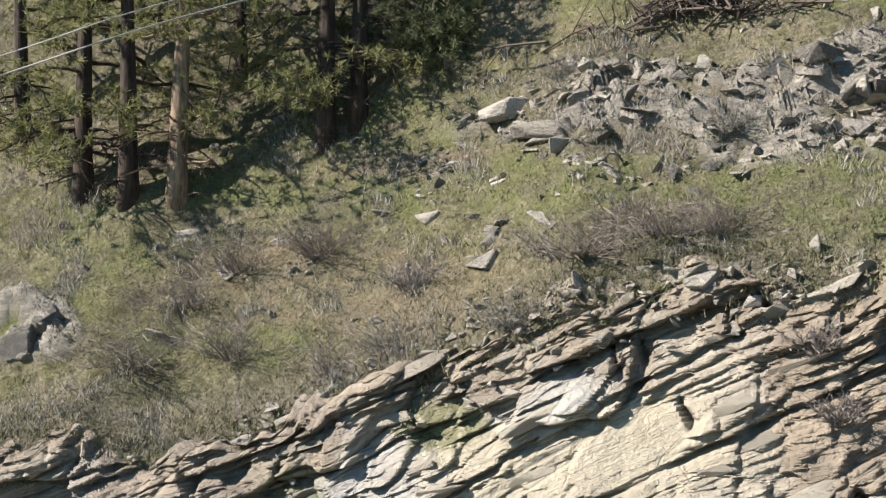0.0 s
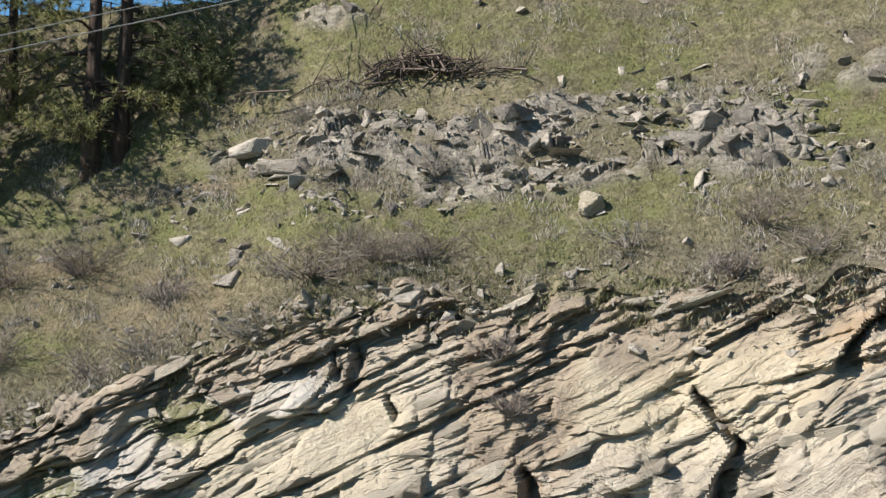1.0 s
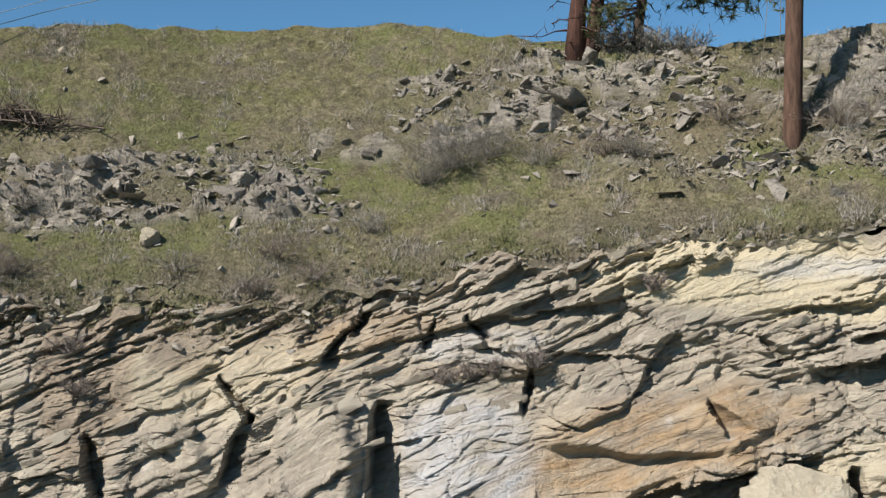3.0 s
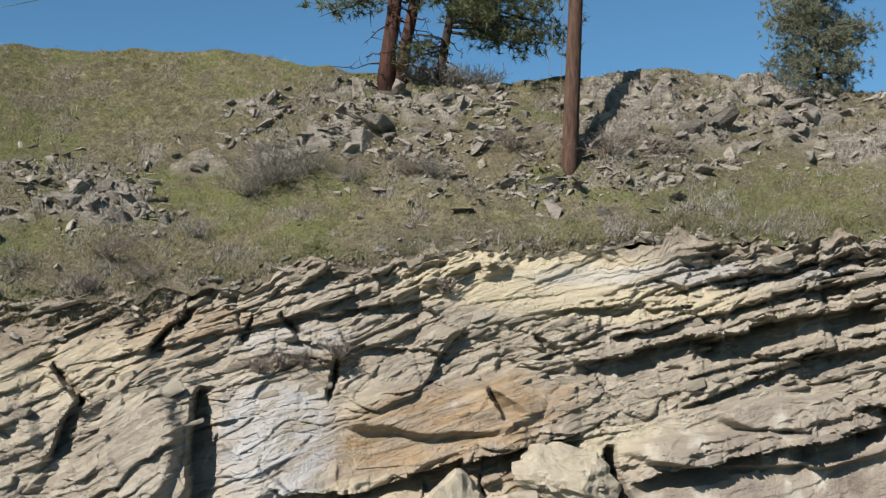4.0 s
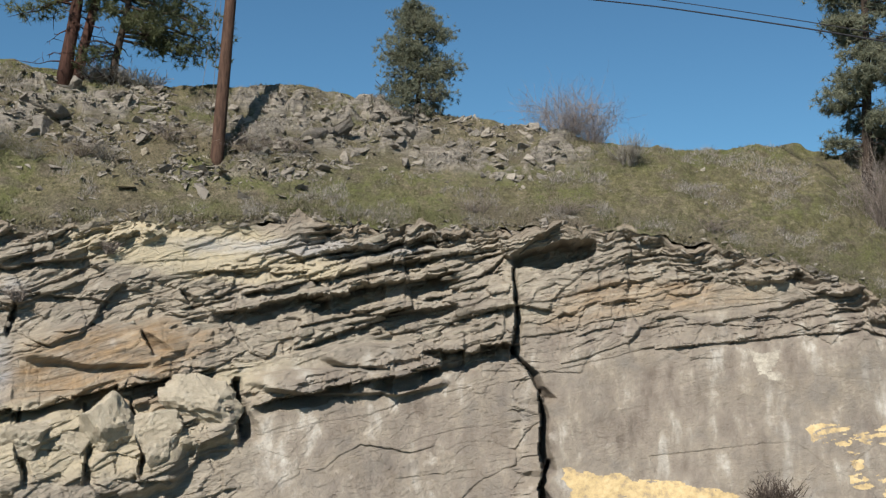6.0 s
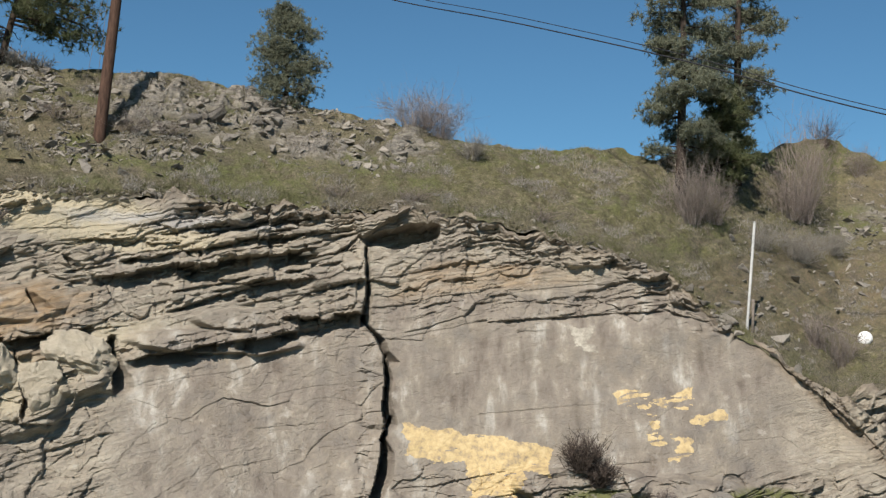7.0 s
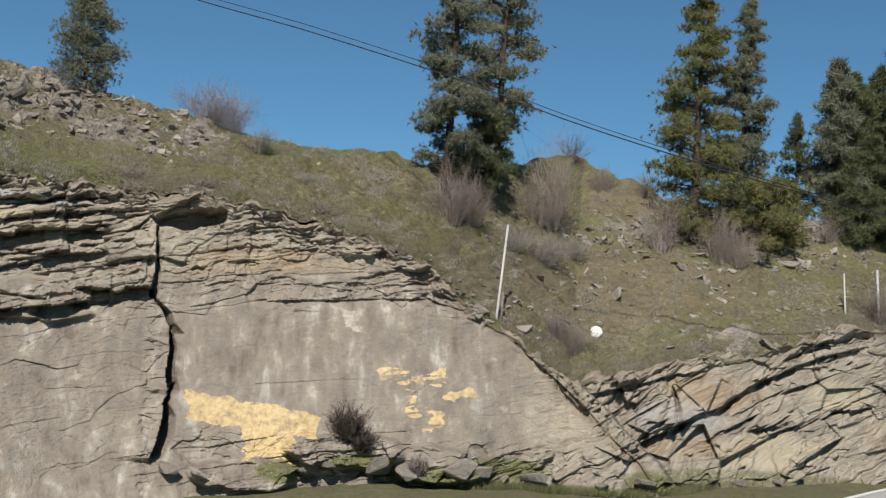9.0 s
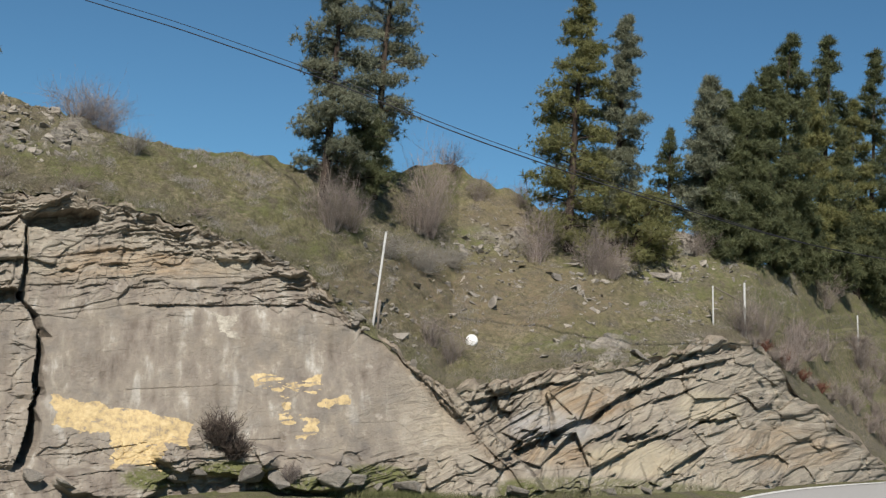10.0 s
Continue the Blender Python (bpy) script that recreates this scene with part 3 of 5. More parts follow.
    for a0, z0, a1, z1, half, depth in CLEFTS:
        m = (np.abs(a - (a0 + a1) / 2) < 4) & (z < z0 + 0.4) & (z > z1 - 0.4)
        if not m.any():
            continue
        am, zm = a[m], z[m]
        row = int(a0 * 53 + z0 * 17) % 256
        t = np.clip((z0 - zm) / (z0 - z1), 0, 1)
        mid = a0 + (a1 - a0) * t + 0.16 * min(1.0, half / 0.2) * zig(zm * 3.1, row)
        w = half * (0.4 + 0.9 * t) * (0.85 + 0.3 * zig(zm * 4 + 7, row))
        cut = np.clip((zm - z1 + 0.12) / 0.12, 0, 1) * np.clip((z0 + 0.10 - zm) / 0.10, 0, 1)
        # a broken block stands proud on one side, the hollow runs out on the other
        off = (am - mid) / w
        d[m] += depth * cut * np.where(off < 0, 0.30 * np.clip(1 + off / 5, 0, 1), -np.clip(1 - off / 2.2, 0, 1))
    for a0, z0, ra, rz, out in BULGES:
        q = ((a - a0) / ra) ** 2 + ((z - z0) / rz) ** 2 + 0.25 * fbm(a * 0.8, z * 1.4, 2)
        d += out * (1 - smooth(q, 0.55, 1.05))
    # the slanting strip at the end of the smooth face, and the drop behind it
    side = a - np.interp(-z, (-4.97, -3.83, -2.48, -0.55, 0.06), (-3.89, -1.71, 1.65, 5.61, 6.54)) + 0.12 * zig(z * 2.3, 41)
    near = smooth(a, -5, -3.5) * (1 - smooth(a, 9, 11))
    d += near * (np.where((side > 0) & (side < 1.05), 0.10 + 0.08 * facets(side / 0.8, z / 0.7, 19, 0.4), 0) - 0.10 * smooth(vnoise(z * 1.7, z * 0 + 2), 0.3, 0.6) * np.exp(-(side / 0.05) ** 2)
                 - 0.55 * np.where(side >= 1.05, np.clip(1 - (side - 1.05) / 4.0, 0, 1), 0) * (1 - smooth(z, 2.8, 3.6)))
    # the deep hollow under the topmost beds
    q = ((a + 17.4) / 1.9) ** 2 + ((z - 6.0 - (a + 17.4) * 0.10) / 0.28) ** 2 + 0.35 * fbm(a * 1.3, z * 3, 3)
    d -= 0.95 * (1 - smooth(q, 0.5, 1.0))
    return d


def grid_mesh(name, verts, rows, cols, material, smooth_shade=False):
    me = bpy.data.meshes.new(name)
    k = np.arange((rows - 1) * (cols - 1))
    r, c = k // (cols - 1), k % (cols - 1)
    v0 = r * cols + c
    faces = np.stack([v0, v0 + 1, v0 + cols + 1, v0 + cols], 1)
    me.vertices.add(len(verts))
    me.vertices.foreach_set("co", np.asarray(verts, np.float32).ravel())
    me.loops.add(faces.size)
    me.loops.foreach_set("vertex_index", faces.astype(np.int32).ravel())
    me.polygons.add(len(faces))
    me.polygons.foreach_set("loop_start", np.arange(0, faces.size, 4, dtype=np.int32))
    me.polygons.foreach_set("use_smooth", np.full(len(faces), smooth_shade))
    me.materials.append(material)
    me.update(calc_edges=True)
    return me


def give(me, name, values, kind="FLOAT_COLOR"):
    at_ = me.attributes.new(name, kind, "POINT")
    if kind == "FLOAT_COLOR":
        at_.data.foreach_set("color", np.concatenate([values, np.ones((len(values), 1))], 1).astype(np.float32).ravel())
    else:
        at_.data.foreach_set("vector", values.astype(np.float32).ravel())


# ---- the rock face ----
FINE = np.array([(-80, 4.0), (-55, 4.0), (-50, 4.0), (-44, 1.5), (-38, 0.0), (-33, -2.2), (-30, -2.7), (-20, -3.6), (-13, -3.2), (-8, -2.8), (6, -2.6), (13, -1.4), (16, -1.15), (22.7, -0.5), (36, -1.3)])
cols_a = np.arange(-74.0, 26.0, 0.05)
rows_v = np.concatenate([np.linspace(-1, 0, 6)[:-1], np.linspace(0, 1, 290)])
A, V = np.meshgrid(cols_a, rows_v)
top_e = edge_of(A)
foot_e, fine_e = np.minimum(at(FOOT, A) - 0.4, top_e - 0.3), np.minimum(at(FINE, A), top_e - 0.2)
E = np.where(V < 0, fine_e + (fine_e - foot_e) * V, fine_e + (top_e - fine_e) * V)
A, E, top_e = A.ravel(), E.ravel(), top_e.ravel()
R = range_of(A, E)
Z = ORIGIN[2] + R * np.sin(np.radians(E))
TOPZ = ORIGIN[2] + range_of(A, top_e) * np.sin(np.radians(top_e))
D = relief(A, Z, TOPZ).reshape(len(rows_v), len(cols_a))
D[:, 1:-1] = 0.18 * D[:, :-2] + 0.64 * D[:, 1:-1] + 0.18 * D[:, 2:]      # worn edges
D = D.ravel() * (1 - 0.7 * smooth(Z, TOPZ - 0.12, TOPZ + 0.02))
D = np.where(D < 0, D * (1 - smooth(Z, TOPZ - 0.3, TOPZ - 0.04)), D)
flat = ray_of(A, E * 0)
face_verts = ORIGIN + ray_of(A, E) * R[:, None] - flat * D[:, None]
face_verts[:, 2] += 0.12 * smooth(V.ravel(), 0.9, 1.0) * fbm(A * 1.5, Z * 0, 3)
cliff_me = grid_mesh("cliff_face", face_verts, len(rows_v), len(cols_a), CLIFF)
give(cliff_me, "bed", np.stack([A * 0.5236, bed_of(A, Z), A * 0], 1), "FLOAT_VECTOR")
orange = np.maximum.reduce([blob(A, Z - (A + 36) * 0.1, -35.6, 3.65, 4.3, 0.72), 0.85 * blob(A, Z, -51.3, 5.0, 1.3, 1.3), 0.7 * blob(A, Z, -43.5, 5.4, 2.2, 0.3), 0.7 * blob(A, Z, -33.5, 2.9, 3, .25), 0.75 * blob(A, Z, -13.5, 5.1, 4.0, 0.35), 0.6 * blob(A, Z, -16.0, 4.4, 2.0, 0.6),
                            0.55 * blob(A, Z, -26, 3.3, 3, 0.4), 0.8 * blob(A, Z, 9.2, 2.5, 2.2, 0.5), 0.6 * blob(A, Z, 8.5, 1.0, 3.0, 0.35), 0.6 * blob(A, Z, 18.5, 1.6, 2.5, 0.7), 0.5 * blob(A, Z, -46, 5.0, 3, 0.4)])
cream = np.maximum.reduce([blob(A, Z, -33.0, 6.2, 4.2, 0.6), 0.8 * blob(A, Z, -29.5, 5.6, 4.0, 0.3), 0.45 * blob(A, Z, -48.0, 4.9, 3.2, 0.7), 0.35 * blob(A, Z, -56.5, 4.3, 3.0, 0.7), 0.8 * blob(A, Z, -27.5, 3.4, 4.0, 0.35),
                           0.7 * blob(A, Z, -36.5, 2.2, 4.5, 0.7), 0.35 * blob(A, Z, -8.0, 2.2, 5, 1.2), 0.6 * blob(A, Z, 12.0, 1.0, 2.5, 0.5), 0.5 * blob(A, Z, 15.0, 2.6, 1.5, 0.5)])
white = np.maximum.reduce([blob(A, Z, -40.8, 3.5, 1.9, 1.0), 0.7 * blob(A, Z, -57.5, 4.9, 2.0, 0.35), 0.6 * blob(A, Z, -40.2, 5.1, 2.0, 0.25), 0.7 * blob(A, Z, -28, 6.1, 5, 0.2), 0.5 * blob(A, Z, -63, 4.1, 4, 0.7), 0.6 * blob(A, Z, 7.5, 1.7, 2.0, 0.5)])
give(cliff_me, "zone", np.stack([orange, cream, white], 1))
runs = np.maximum.reduce([smooth(A, -31, -28) * (1 - smooth(A, -1, 2)) * (1 - smooth(Z, 3.2 + (A + 31) * 0.07, 3.8 + (A + 31) * 0.07))])
dirt = np.maximum.reduce([blob(A, Z, -51.4, 5.0, 1.3, 1.4), 0.7 * blob(A, Z, -40.0, 4.75, 2.4, 0.14), 0.9 * np.exp(-((Z - (4.6 - (A + 3.2) * 0.47)) / 0.22) ** 2) * smooth(A, -5, -3), 0.75 * smooth(Z, TOPZ - 0.35, TOPZ) * (1 - blob(A, Z, -32.5, 6.3, 4.0, 0.6)), 0.85 * (1 - smooth(A, -46, -42)) * smooth(Z + 0.5 * fbm(A * 0.8, Z * 1.6, 4), TOPZ - 0.9, TOPZ - 0.3)])
moss = np.maximum.reduce([blob(A, Z, -8.0, 0.15, 2.0, 0.22), blob(A, Z, -5.0, -0.1, 2.2, 0.25), blob(A, Z, -1.0, 0.15, 2.2, 0.3), blob(A, Z, -12.0, -0.15, 1.6, 0.25), blob(A, Z, 6.3, 0.0, 1.2, 0.3), 0.8 * blob(A, Z, -62, 3.6, 1.0, 0.6),
                          0.8 * blob(A, Z, -59.0, 4.6, 1.0, 0.25), 0.7 * blob(A, Z, 11, 0.2, 5, 0.25), 0.6 * blob(A, Z, -49.5, 6.0, 3, 0.2)])
give(cliff_me, "zone2", np.stack([runs, dirt, moss], 1))

# painted-over patches: faces inside ragged outlines take the paint
cliff_me.materials.append(PAINT)
cliff_me.materials.append(SCAR)
nc = len(cols_a)
k = np.arange((len(rows_v) - 1) * (nc - 1))
corner = (k // (nc - 1)) * nc + k % (nc - 1)
fa, fz = A[corner], Z[corner]
rag = 0.22 * fbm(fa * 1.4, fz * 5.0, 4)
inside = lambda a0, a1, z0, z1: (fa + rag * 1.5 > a0) & (fa - rag * 1.5 < a1) & (fz + rag * 0.5 > z0) & (fz - rag * 0.5 < z1)
yellow = ((fa + rag > -17.2) & (fa - rag < -10.4) & (fz < 1.62 - (fa + 17.2) * 0.055 + rag * 0.3) & (fz > 0.95 - (fa + 17.2) * 0.055 + rag * 0.6)) | inside(-14.2, -11.8, 0.05, 1.1)
streak = fbm(fa * 1.6 + 4, (fz - fa * 0.08) * 14.0, 3)
yellow &= streak > -1.05
yellow |= (inside(-7.5, -4.4, 2.12, 2.5) & (streak > -0.2)) | (inside(-4.2, -2.5, 1.86, 2.08) & (streak > -0.7)) | (inside(-6.1, -5.4, 1.35, 2.0) & (streak > -0.15)) | (inside(-4.9, -4.2, 1.05, 1.5) & (streak > -0.4))
mats = np.zeros(len(k), np.int32)
mats[yellow] = 1
mats[inside(-9.7, -8.6, 3.4, 3.95) & (streak > -0.8)] = 2
cliff_me.polygons.foreach_set("material_index", mats)
cliff = tagged(new("cliff_face", cliff_me), "layered tan and grey rock cut with ledges, cracks and yellow paint patches", "cliff", kind="structure")

# ---- the hillside above ----
cols_h = np.arange(-80.0, 35.0, 0.085)
rows_h = np.concatenate([[-0.05], np.linspace(0, 1, 215) ** 1.05, 1 + np.linspace(0.02, 1, 24) ** 1.5 * 6])
AH, VH = np.meshgrid(cols_h, rows_h)
eh0 = edge_of(AH)
crest_e = at(CREST, AH) + 0.03 * fbm(AH * 0.7, AH * 0 + 8, 4)
EH = eh0 + (crest_e - eh0) * np.clip(VH, -0.05, 1)
RH = range_of(AH, EH)
back = np.clip(VH - 1, 0, None) * 9.0
hill_verts = (ORIGIN + ray_of(AH, EH) * RH[..., None] + ray_of(AH, EH * 0) * back[..., None])
hill_verts[..., 2] += hill_bump(AH, EH) - 0.5 * back * smooth(back, 0, 6) - 0.05 * back + 0.05
a_, e_ = AH.ravel(), EH.ravel()
hill_me = grid_mesh("hillside", hill_verts.reshape(-1, 3), len(rows_h), len(cols_h), TURF, True)
stony = np.maximum.reduce([0.75 * blob(a_, e_, -31, 13.6, 14, 1.6), blob(a_, e_, -52.5, 12.1, 7.0, 0.9), blob(a_, e_, -38.5, 14.6, 3.8, 1.0), blob(a_, e_, -27.5, 14.4, 6.5, 1.1), 0.8 * blob(a_, e_, -31.5, 12.7, 4, 0.5), 0.9 * (1 - smooth(e_ - at(EDGE, a_), 0.2, 0.8)),
                           0.8 * blob(a_, e_, 5.0, 10.2, 3.5, 1.0), 0.7 * blob(a_, e_, 13, 10.0, 3, 0.7), 0.6 * blob(a_, e_, 9.0, 4.6, 4, 0.6), 0.7 * blob(a_, e_, -18, 13.2, 3.5, 1.0)])
green = np.maximum.reduce([blob(a_, e_, -44, 12.2, 5, 0.8), 0.9 * smooth(vnoise(a_ * 0.35 + 8, e_ * 1.1), 0.55, 0.75), 0.8 * blob(a_, e_, -57, 11.0, 4, 0.5), blob(a_, e_, -64, 11.0, 4, 0.35), 0.8 * blob(a_, e_, -26, 12.2, 8, 0.45), blob(a_, e_, -11, 13.1, 4, 0.5), 0.7 * blob(a_, e_, 14, 8.6, 3, 0.9), 0.5 * blob(a_, e_, 19.5, 6.4, 4, 0.8), 0.7 * blob(a_, e_, -54, 14.6, 8, 0.5), 0.6 * blob(a_, e_, 1.5, 12.2, 3, 0.6)])
bare = np.maximum.reduce([blob(a_, e_, -60.5, 11.6, 2.2, 0.35), 0.9 * blob(a_, e_, -62, 9.2, 5, 0.8), blob(a_, e_, 3.0, 7.2, 8, 1.8), 0.7 * blob(a_, e_, 5, 11.2, 3, 0.8), 0.6 * blob(a_, e_, -35, 13.4, 6, 0.6)])
show, proud = outcrop(a_, e_)
give(hill_me, "zone", np.stack([np.maximum(0.6 * stony, 0.95 * (1 - smooth(e_ - at(EDGE, a_), 0.3, 1.1))), green, bare], 1))
give(hill_me, "rock", np.stack([np.clip(show * 1.2, 0, 1) * smooth(proud, 0.0, 0.06), proud, show], 1))
tagged(new("hillside", hill_me), "steep grassy hillside with dry turf and stony ground", "hillside", kind="structure")


# ---- ground before the cliff, to the horizon ----
def foot_z(a):
    return ORIGIN[2] + range_of(a, at(FOOT, a)) * np.sin(np.radians(at(FOOT, a)))


def ground_z(a, r):
    z = -1.4 + (foot_z(a) + 1.4) * smooth(r / at(REACH, a), 0.55, 0.98)
    side = smooth(np.abs(a + 22), 62, 90)
    return z * (1 - side) + -1.4 * side


ga = np.linspace(-180, 180, 241)
gr = np.concatenate([[0.01], np.linspace(3, 70, 68), np.geomspace(80, 4000, 14)])
GA, GR = np.meshgrid(ga, gr)
gz = ground_z(GA, np.minimum(GR, at(REACH, GA))) + 0.05 * fbm(GR * 0.8, GA * 0.6, 3) * smooth(GR - np.interp(GA, (-80, -20, 0, 8, 12, 16.2, 22.6, 29), (14, 16, 19, 24, 26, 32.4, 43, 80)), 0.4, 1.5) - 0.02 * np.clip(GR - 75, 0, 60)
gv = np.stack([np.sin(np.radians(GA)) * GR, np.cos(np.radians(GA)) * GR, gz], -1).reshape(-1, 3)
ground_me = grid_mesh("ground", gv, len(gr), len(ga), TURF, True)
give(ground_me, "zone", np.stack([0.2 * np.ones(len(gv)), 0.9 * smooth(GR, 18, 24).ravel(), 1 - smooth(GR, 18, 24).ravel()], 1))
tagged(new("ground", ground_me), "grass verge at the foot of the cliff", "ground", kind="structure")

ROAD = np.array([(-80, 14), (-20, 16), (0, 19), (8, 24), (12, 26.0), (16.2, 32.4), (22.6, 43), (26, 55), (29, 80)])


def ribbon(name, inner, outer, lift, material, label):
    a = np.linspace(-80, 29, 220)
    n = 14
    vs = []
    for k in range(n):
        f = k / (n - 1)
        r = at(ROAD, a) + inner * (1 - f) + outer * f
        z = ground_z(a, np.minimum(r, at(REACH, a))) + lift 
        vs.append(np.stack([np.sin(np.radians(a)) * r, np.cos(np.radians(a)) * r, z], -1))
    return tagged(new(name, grid_mesh(name, np.concatenate(vs), n, len(a), material)), label, "road", kind="structure")


ribbon("road", -9.0, 0.0, 0.06, ASPHALT, "grey asphalt road below the rock cut")
ribbon("road_edge_line", -0.42, -0.06, 0.064 + 0.012, LINE, "pale worn line along the road edge")


# ---- helpers for things ----
def mesh_of(name, verts, faces, material, smooth_shade=False):
    me = bpy.data.meshes.new(name)
    me.from_pydata([tuple(v) for v in verts], [], faces)
    me.materials.append(material)
    if smooth_shade:
        me.polygons.foreach_set("use_smooth", np.ones(len(me.polygons), bool))
    me.update()
    return me


def tri_mesh(name, tris, material):
    """A mesh of loose triangles from an array (n, 3, 3)."""
    tris = np.asarray(tris, np.float32)
    n = len(tris)
    me = bpy.data.meshes.new(name)
    me.vertices.add(n * 3)
    me.vertices.foreach_set("co", tris.ravel())
    me.loops.add(n * 3)
    me.loops.foreach_set("vertex_index", np.arange(n * 3, dtype=np.int32))
    me.polygons.add(n)
    me.polygons.foreach_set("loop_start", np.arange(0, n * 3, 3, dtype=np.int32))
    me.materials.append(material)
    me.update(calc_edges=True)
    return me


def part(name, me, parent, label=""):
    ob = new(name, me)
    ob.parent = parent
    if label:
        tagged(ob, label)
    return ob


def thing(name, place, label, category, group="", kind=""):
    ob = new(name)
    ob.location = place
    ob.empty_display_size = 0.2
    return tagged(ob, label, category, group, kind)


def tube(points, radii, sides=6, cap=True):
    """Vertices and faces of a round bar along points."""
    pts = [Vector(p) for p in points]
    verts, faces = [], []
    for i, p in enumerate(pts):
        d = (pts[min(i + 1, len(pts) - 1)] - pts[max(i - 1, 0)]).normalized()
        s = d.cross(Vector((0.31, 0.95, 0.05))).normalized()
        t = d.cross(s)
        for k in range(sides):
            w = 2 * math.pi * k / sides
            verts.append(p + (s * math.cos(w) + t * math.sin(w)) * radii[i])
    for i in range(len(pts) - 1):
        for k in range(sides):
            a, b = i * sides + k, i * sides + (k + 1) % sides
            faces.append((a, b, b + sides, a + sides))
    if cap:
        faces.append(tuple(range(sides))[::-1])
        faces.append(tuple(range((len(pts) - 1) * sides, len(pts) * sides)))
    return verts, faces


def tubes(bars, sides=5):
    verts, faces = [], []
    for pts, radii in bars:
        v, f = tube(pts, radii, sides)
        faces += [tuple(i + len(verts) for i in q) for q in f]
        verts += v
    return verts, faces


def needles(rs, centres, n, length, width, up=0.25):
    """Sprays of narrow triangles round each centre."""
    c = np.repeat(np.asarray(centres), n, 0)
    d = rs.normal(size=(len(c), 3))
    d[:, 2] += up
    d /= np.linalg.norm(d, axis=1)[:, None]
    s = np.cross(d, rs.normal(size=(len(c), 3)))
    s /= np.linalg.norm(s, axis=1)[:, None]
    ln = length * rs.uniform(0.6, 1.25, (len(c), 1))
    start = c + d * ln * rs.uniform(-0.25, 0.1, (len(c), 1))
    return np.stack([start - s * width, start + s * width, start + d * ln], 1)


def pine(name, place, height, radius, crown_from, spread, seed, label, leaf=NEEDLE, bark=BARK, limbs=70, tufts=16, blades=9, size=0.2, lean=(0, 0), group="pines on the slope",
         fork=None, taper=0.9, shape=0.8, bare=6, extra=()):
    """A pine: trunk, dead and living limbs, crown of needle sprays. extra: limbs of given height, bearing in degrees and length."""
    rs = np.random.RandomState(seed)
    ob = thing(name, place, label, "tree", group)
    n = 12
    wob = np.cumsum(rs.normal(0, 0.012 * height / n * 3, (n + 1, 2)), 0)
    axis = [Vector((lean[0] * i / n * height + wob[i, 0] * i / n, lean[1] * i / n * height + wob[i, 1] * i / n, height * i / n - (0.35 if i == 0 else 0))) for i in range(n + 1)]
    rad = [radius * (1.35 if i == 0 else 1) * (1 - taper * i / n) + 0.008 for i in range(n + 1)]
    part("trunk", mesh_of("trunk", *tube(axis, rad, 10), bark, True), ob, "furrowed bark trunk")

    def on_axis(h):
        f = np.clip(h / height, 0, 1) * n
        i = min(int(f), n - 1)
        return axis[i].lerp(axis[i + 1], f - i)

    grouped, centres = [], []
    plan = []
    for i in range(limbs):
        f = (i + rs.rand()) / limbs
        h = crown_from + (height * 0.985 - crown_from) * f
        g = 1 - f
        ln = spread * (min(1.0, g * 1.25 + 0.06) ** shape) * rs.uniform(0.55, 1.12) * (0.75 + 0.25 * min(1, f * 5))
        plan.append((h, rs.uniform(0, 360), ln, rs.uniform(-0.12, 0.32) + 0.5 * f, 1))
    for h, bearing, ln in extra:
        plan.append((h, bearing, ln, -0.1, 1))
    for i in range(bare):
        plan.append((rs.uniform(0.12, 0.6) * max(crown_from, height * 0.3), rs.uniform(0, 360), spread * rs.uniform(0.25, 0.6), rs.uniform(-0.2, 0.2), 0))
    for h, bearing, ln, rise, leafy_ in plan:
        p = on_axis(h)
        w = radians(bearing)
        d = Vector((math.sin(w), math.cos(w), 0))
        pts = [p]
        for k in range(1, 5):
            f = k / 4
            pts.append(p + d * ln * f + Vector((rs.normal(0, 0.04) * ln, rs.normal(0, 0.04) * ln, ln * (rise * f - 0.22 * f * f) + rs.normal(0, 0.03) * ln)))
        r0 = min(0.012 + 0.016 * ln, radius * 0.5)
        bars = [(pts, [r0, r0 * 0.8, r0 * 0.55, r0 * 0.35, r0 * 0.12])]
        grouped.append(bars)
        if not leafy_:
            for k in range(4):
                q = pts[2].lerp(pts[4], rs.rand())
                e = q + Vector(rs.normal(0, 0.16, 3) * ln)
                bars.append(([q, q.lerp(e, 0.5) + Vector(rs.normal(0, 0.03, 3)), e], [r0 * 0.4, r0 * 0.25, r0 * 0.1]))
            continue
        m = max(5, int(tufts * (0.4 + ln / spread)))
        knots = rs.uniform(0.22, 1.03, max(3, m // 4)) ** 0.75
        knots.sort()
        f = knots[rs.randint(len(knots), size=m)]
        base = np.array([pts[min(int(x * 4), 3)].lerp(pts[min(int(x * 4), 3) + 1], x * 4 - min(int(x * 4), 3)) for x in f])
        shift = np.array([rs.normal(0, 0.10, 3) * ln * np.array((1, 1, 0.5)) for _ in knots])
        centres.append(base + shift[np.searchsorted(np.sort(knots), f).clip(0, len(knots) - 1)] + rs.normal(0, 1, (m, 3)) * np.array((0.145, 0.145, 0.085)) * ln ** 0.35)
        for k in range(3):
            q = pts[2].lerp(pts[4], rs.rand())
            e = q + Vector(rs.normal(0, 0.14, 3) * ln)
            bars.append(([q, e], [r0 * 0.4, r0 * 0.12]))
    for group_ in grouped:
        part("branch", mesh_of("branch", *tubes(group_, 4), bark), ob)
    centres = np.concatenate(centres)
    part("crown", tri_mesh("crown", needles(rs, centres, blades, size, size * 0.055), leaf), ob, "tufts of long needles")
    return ob


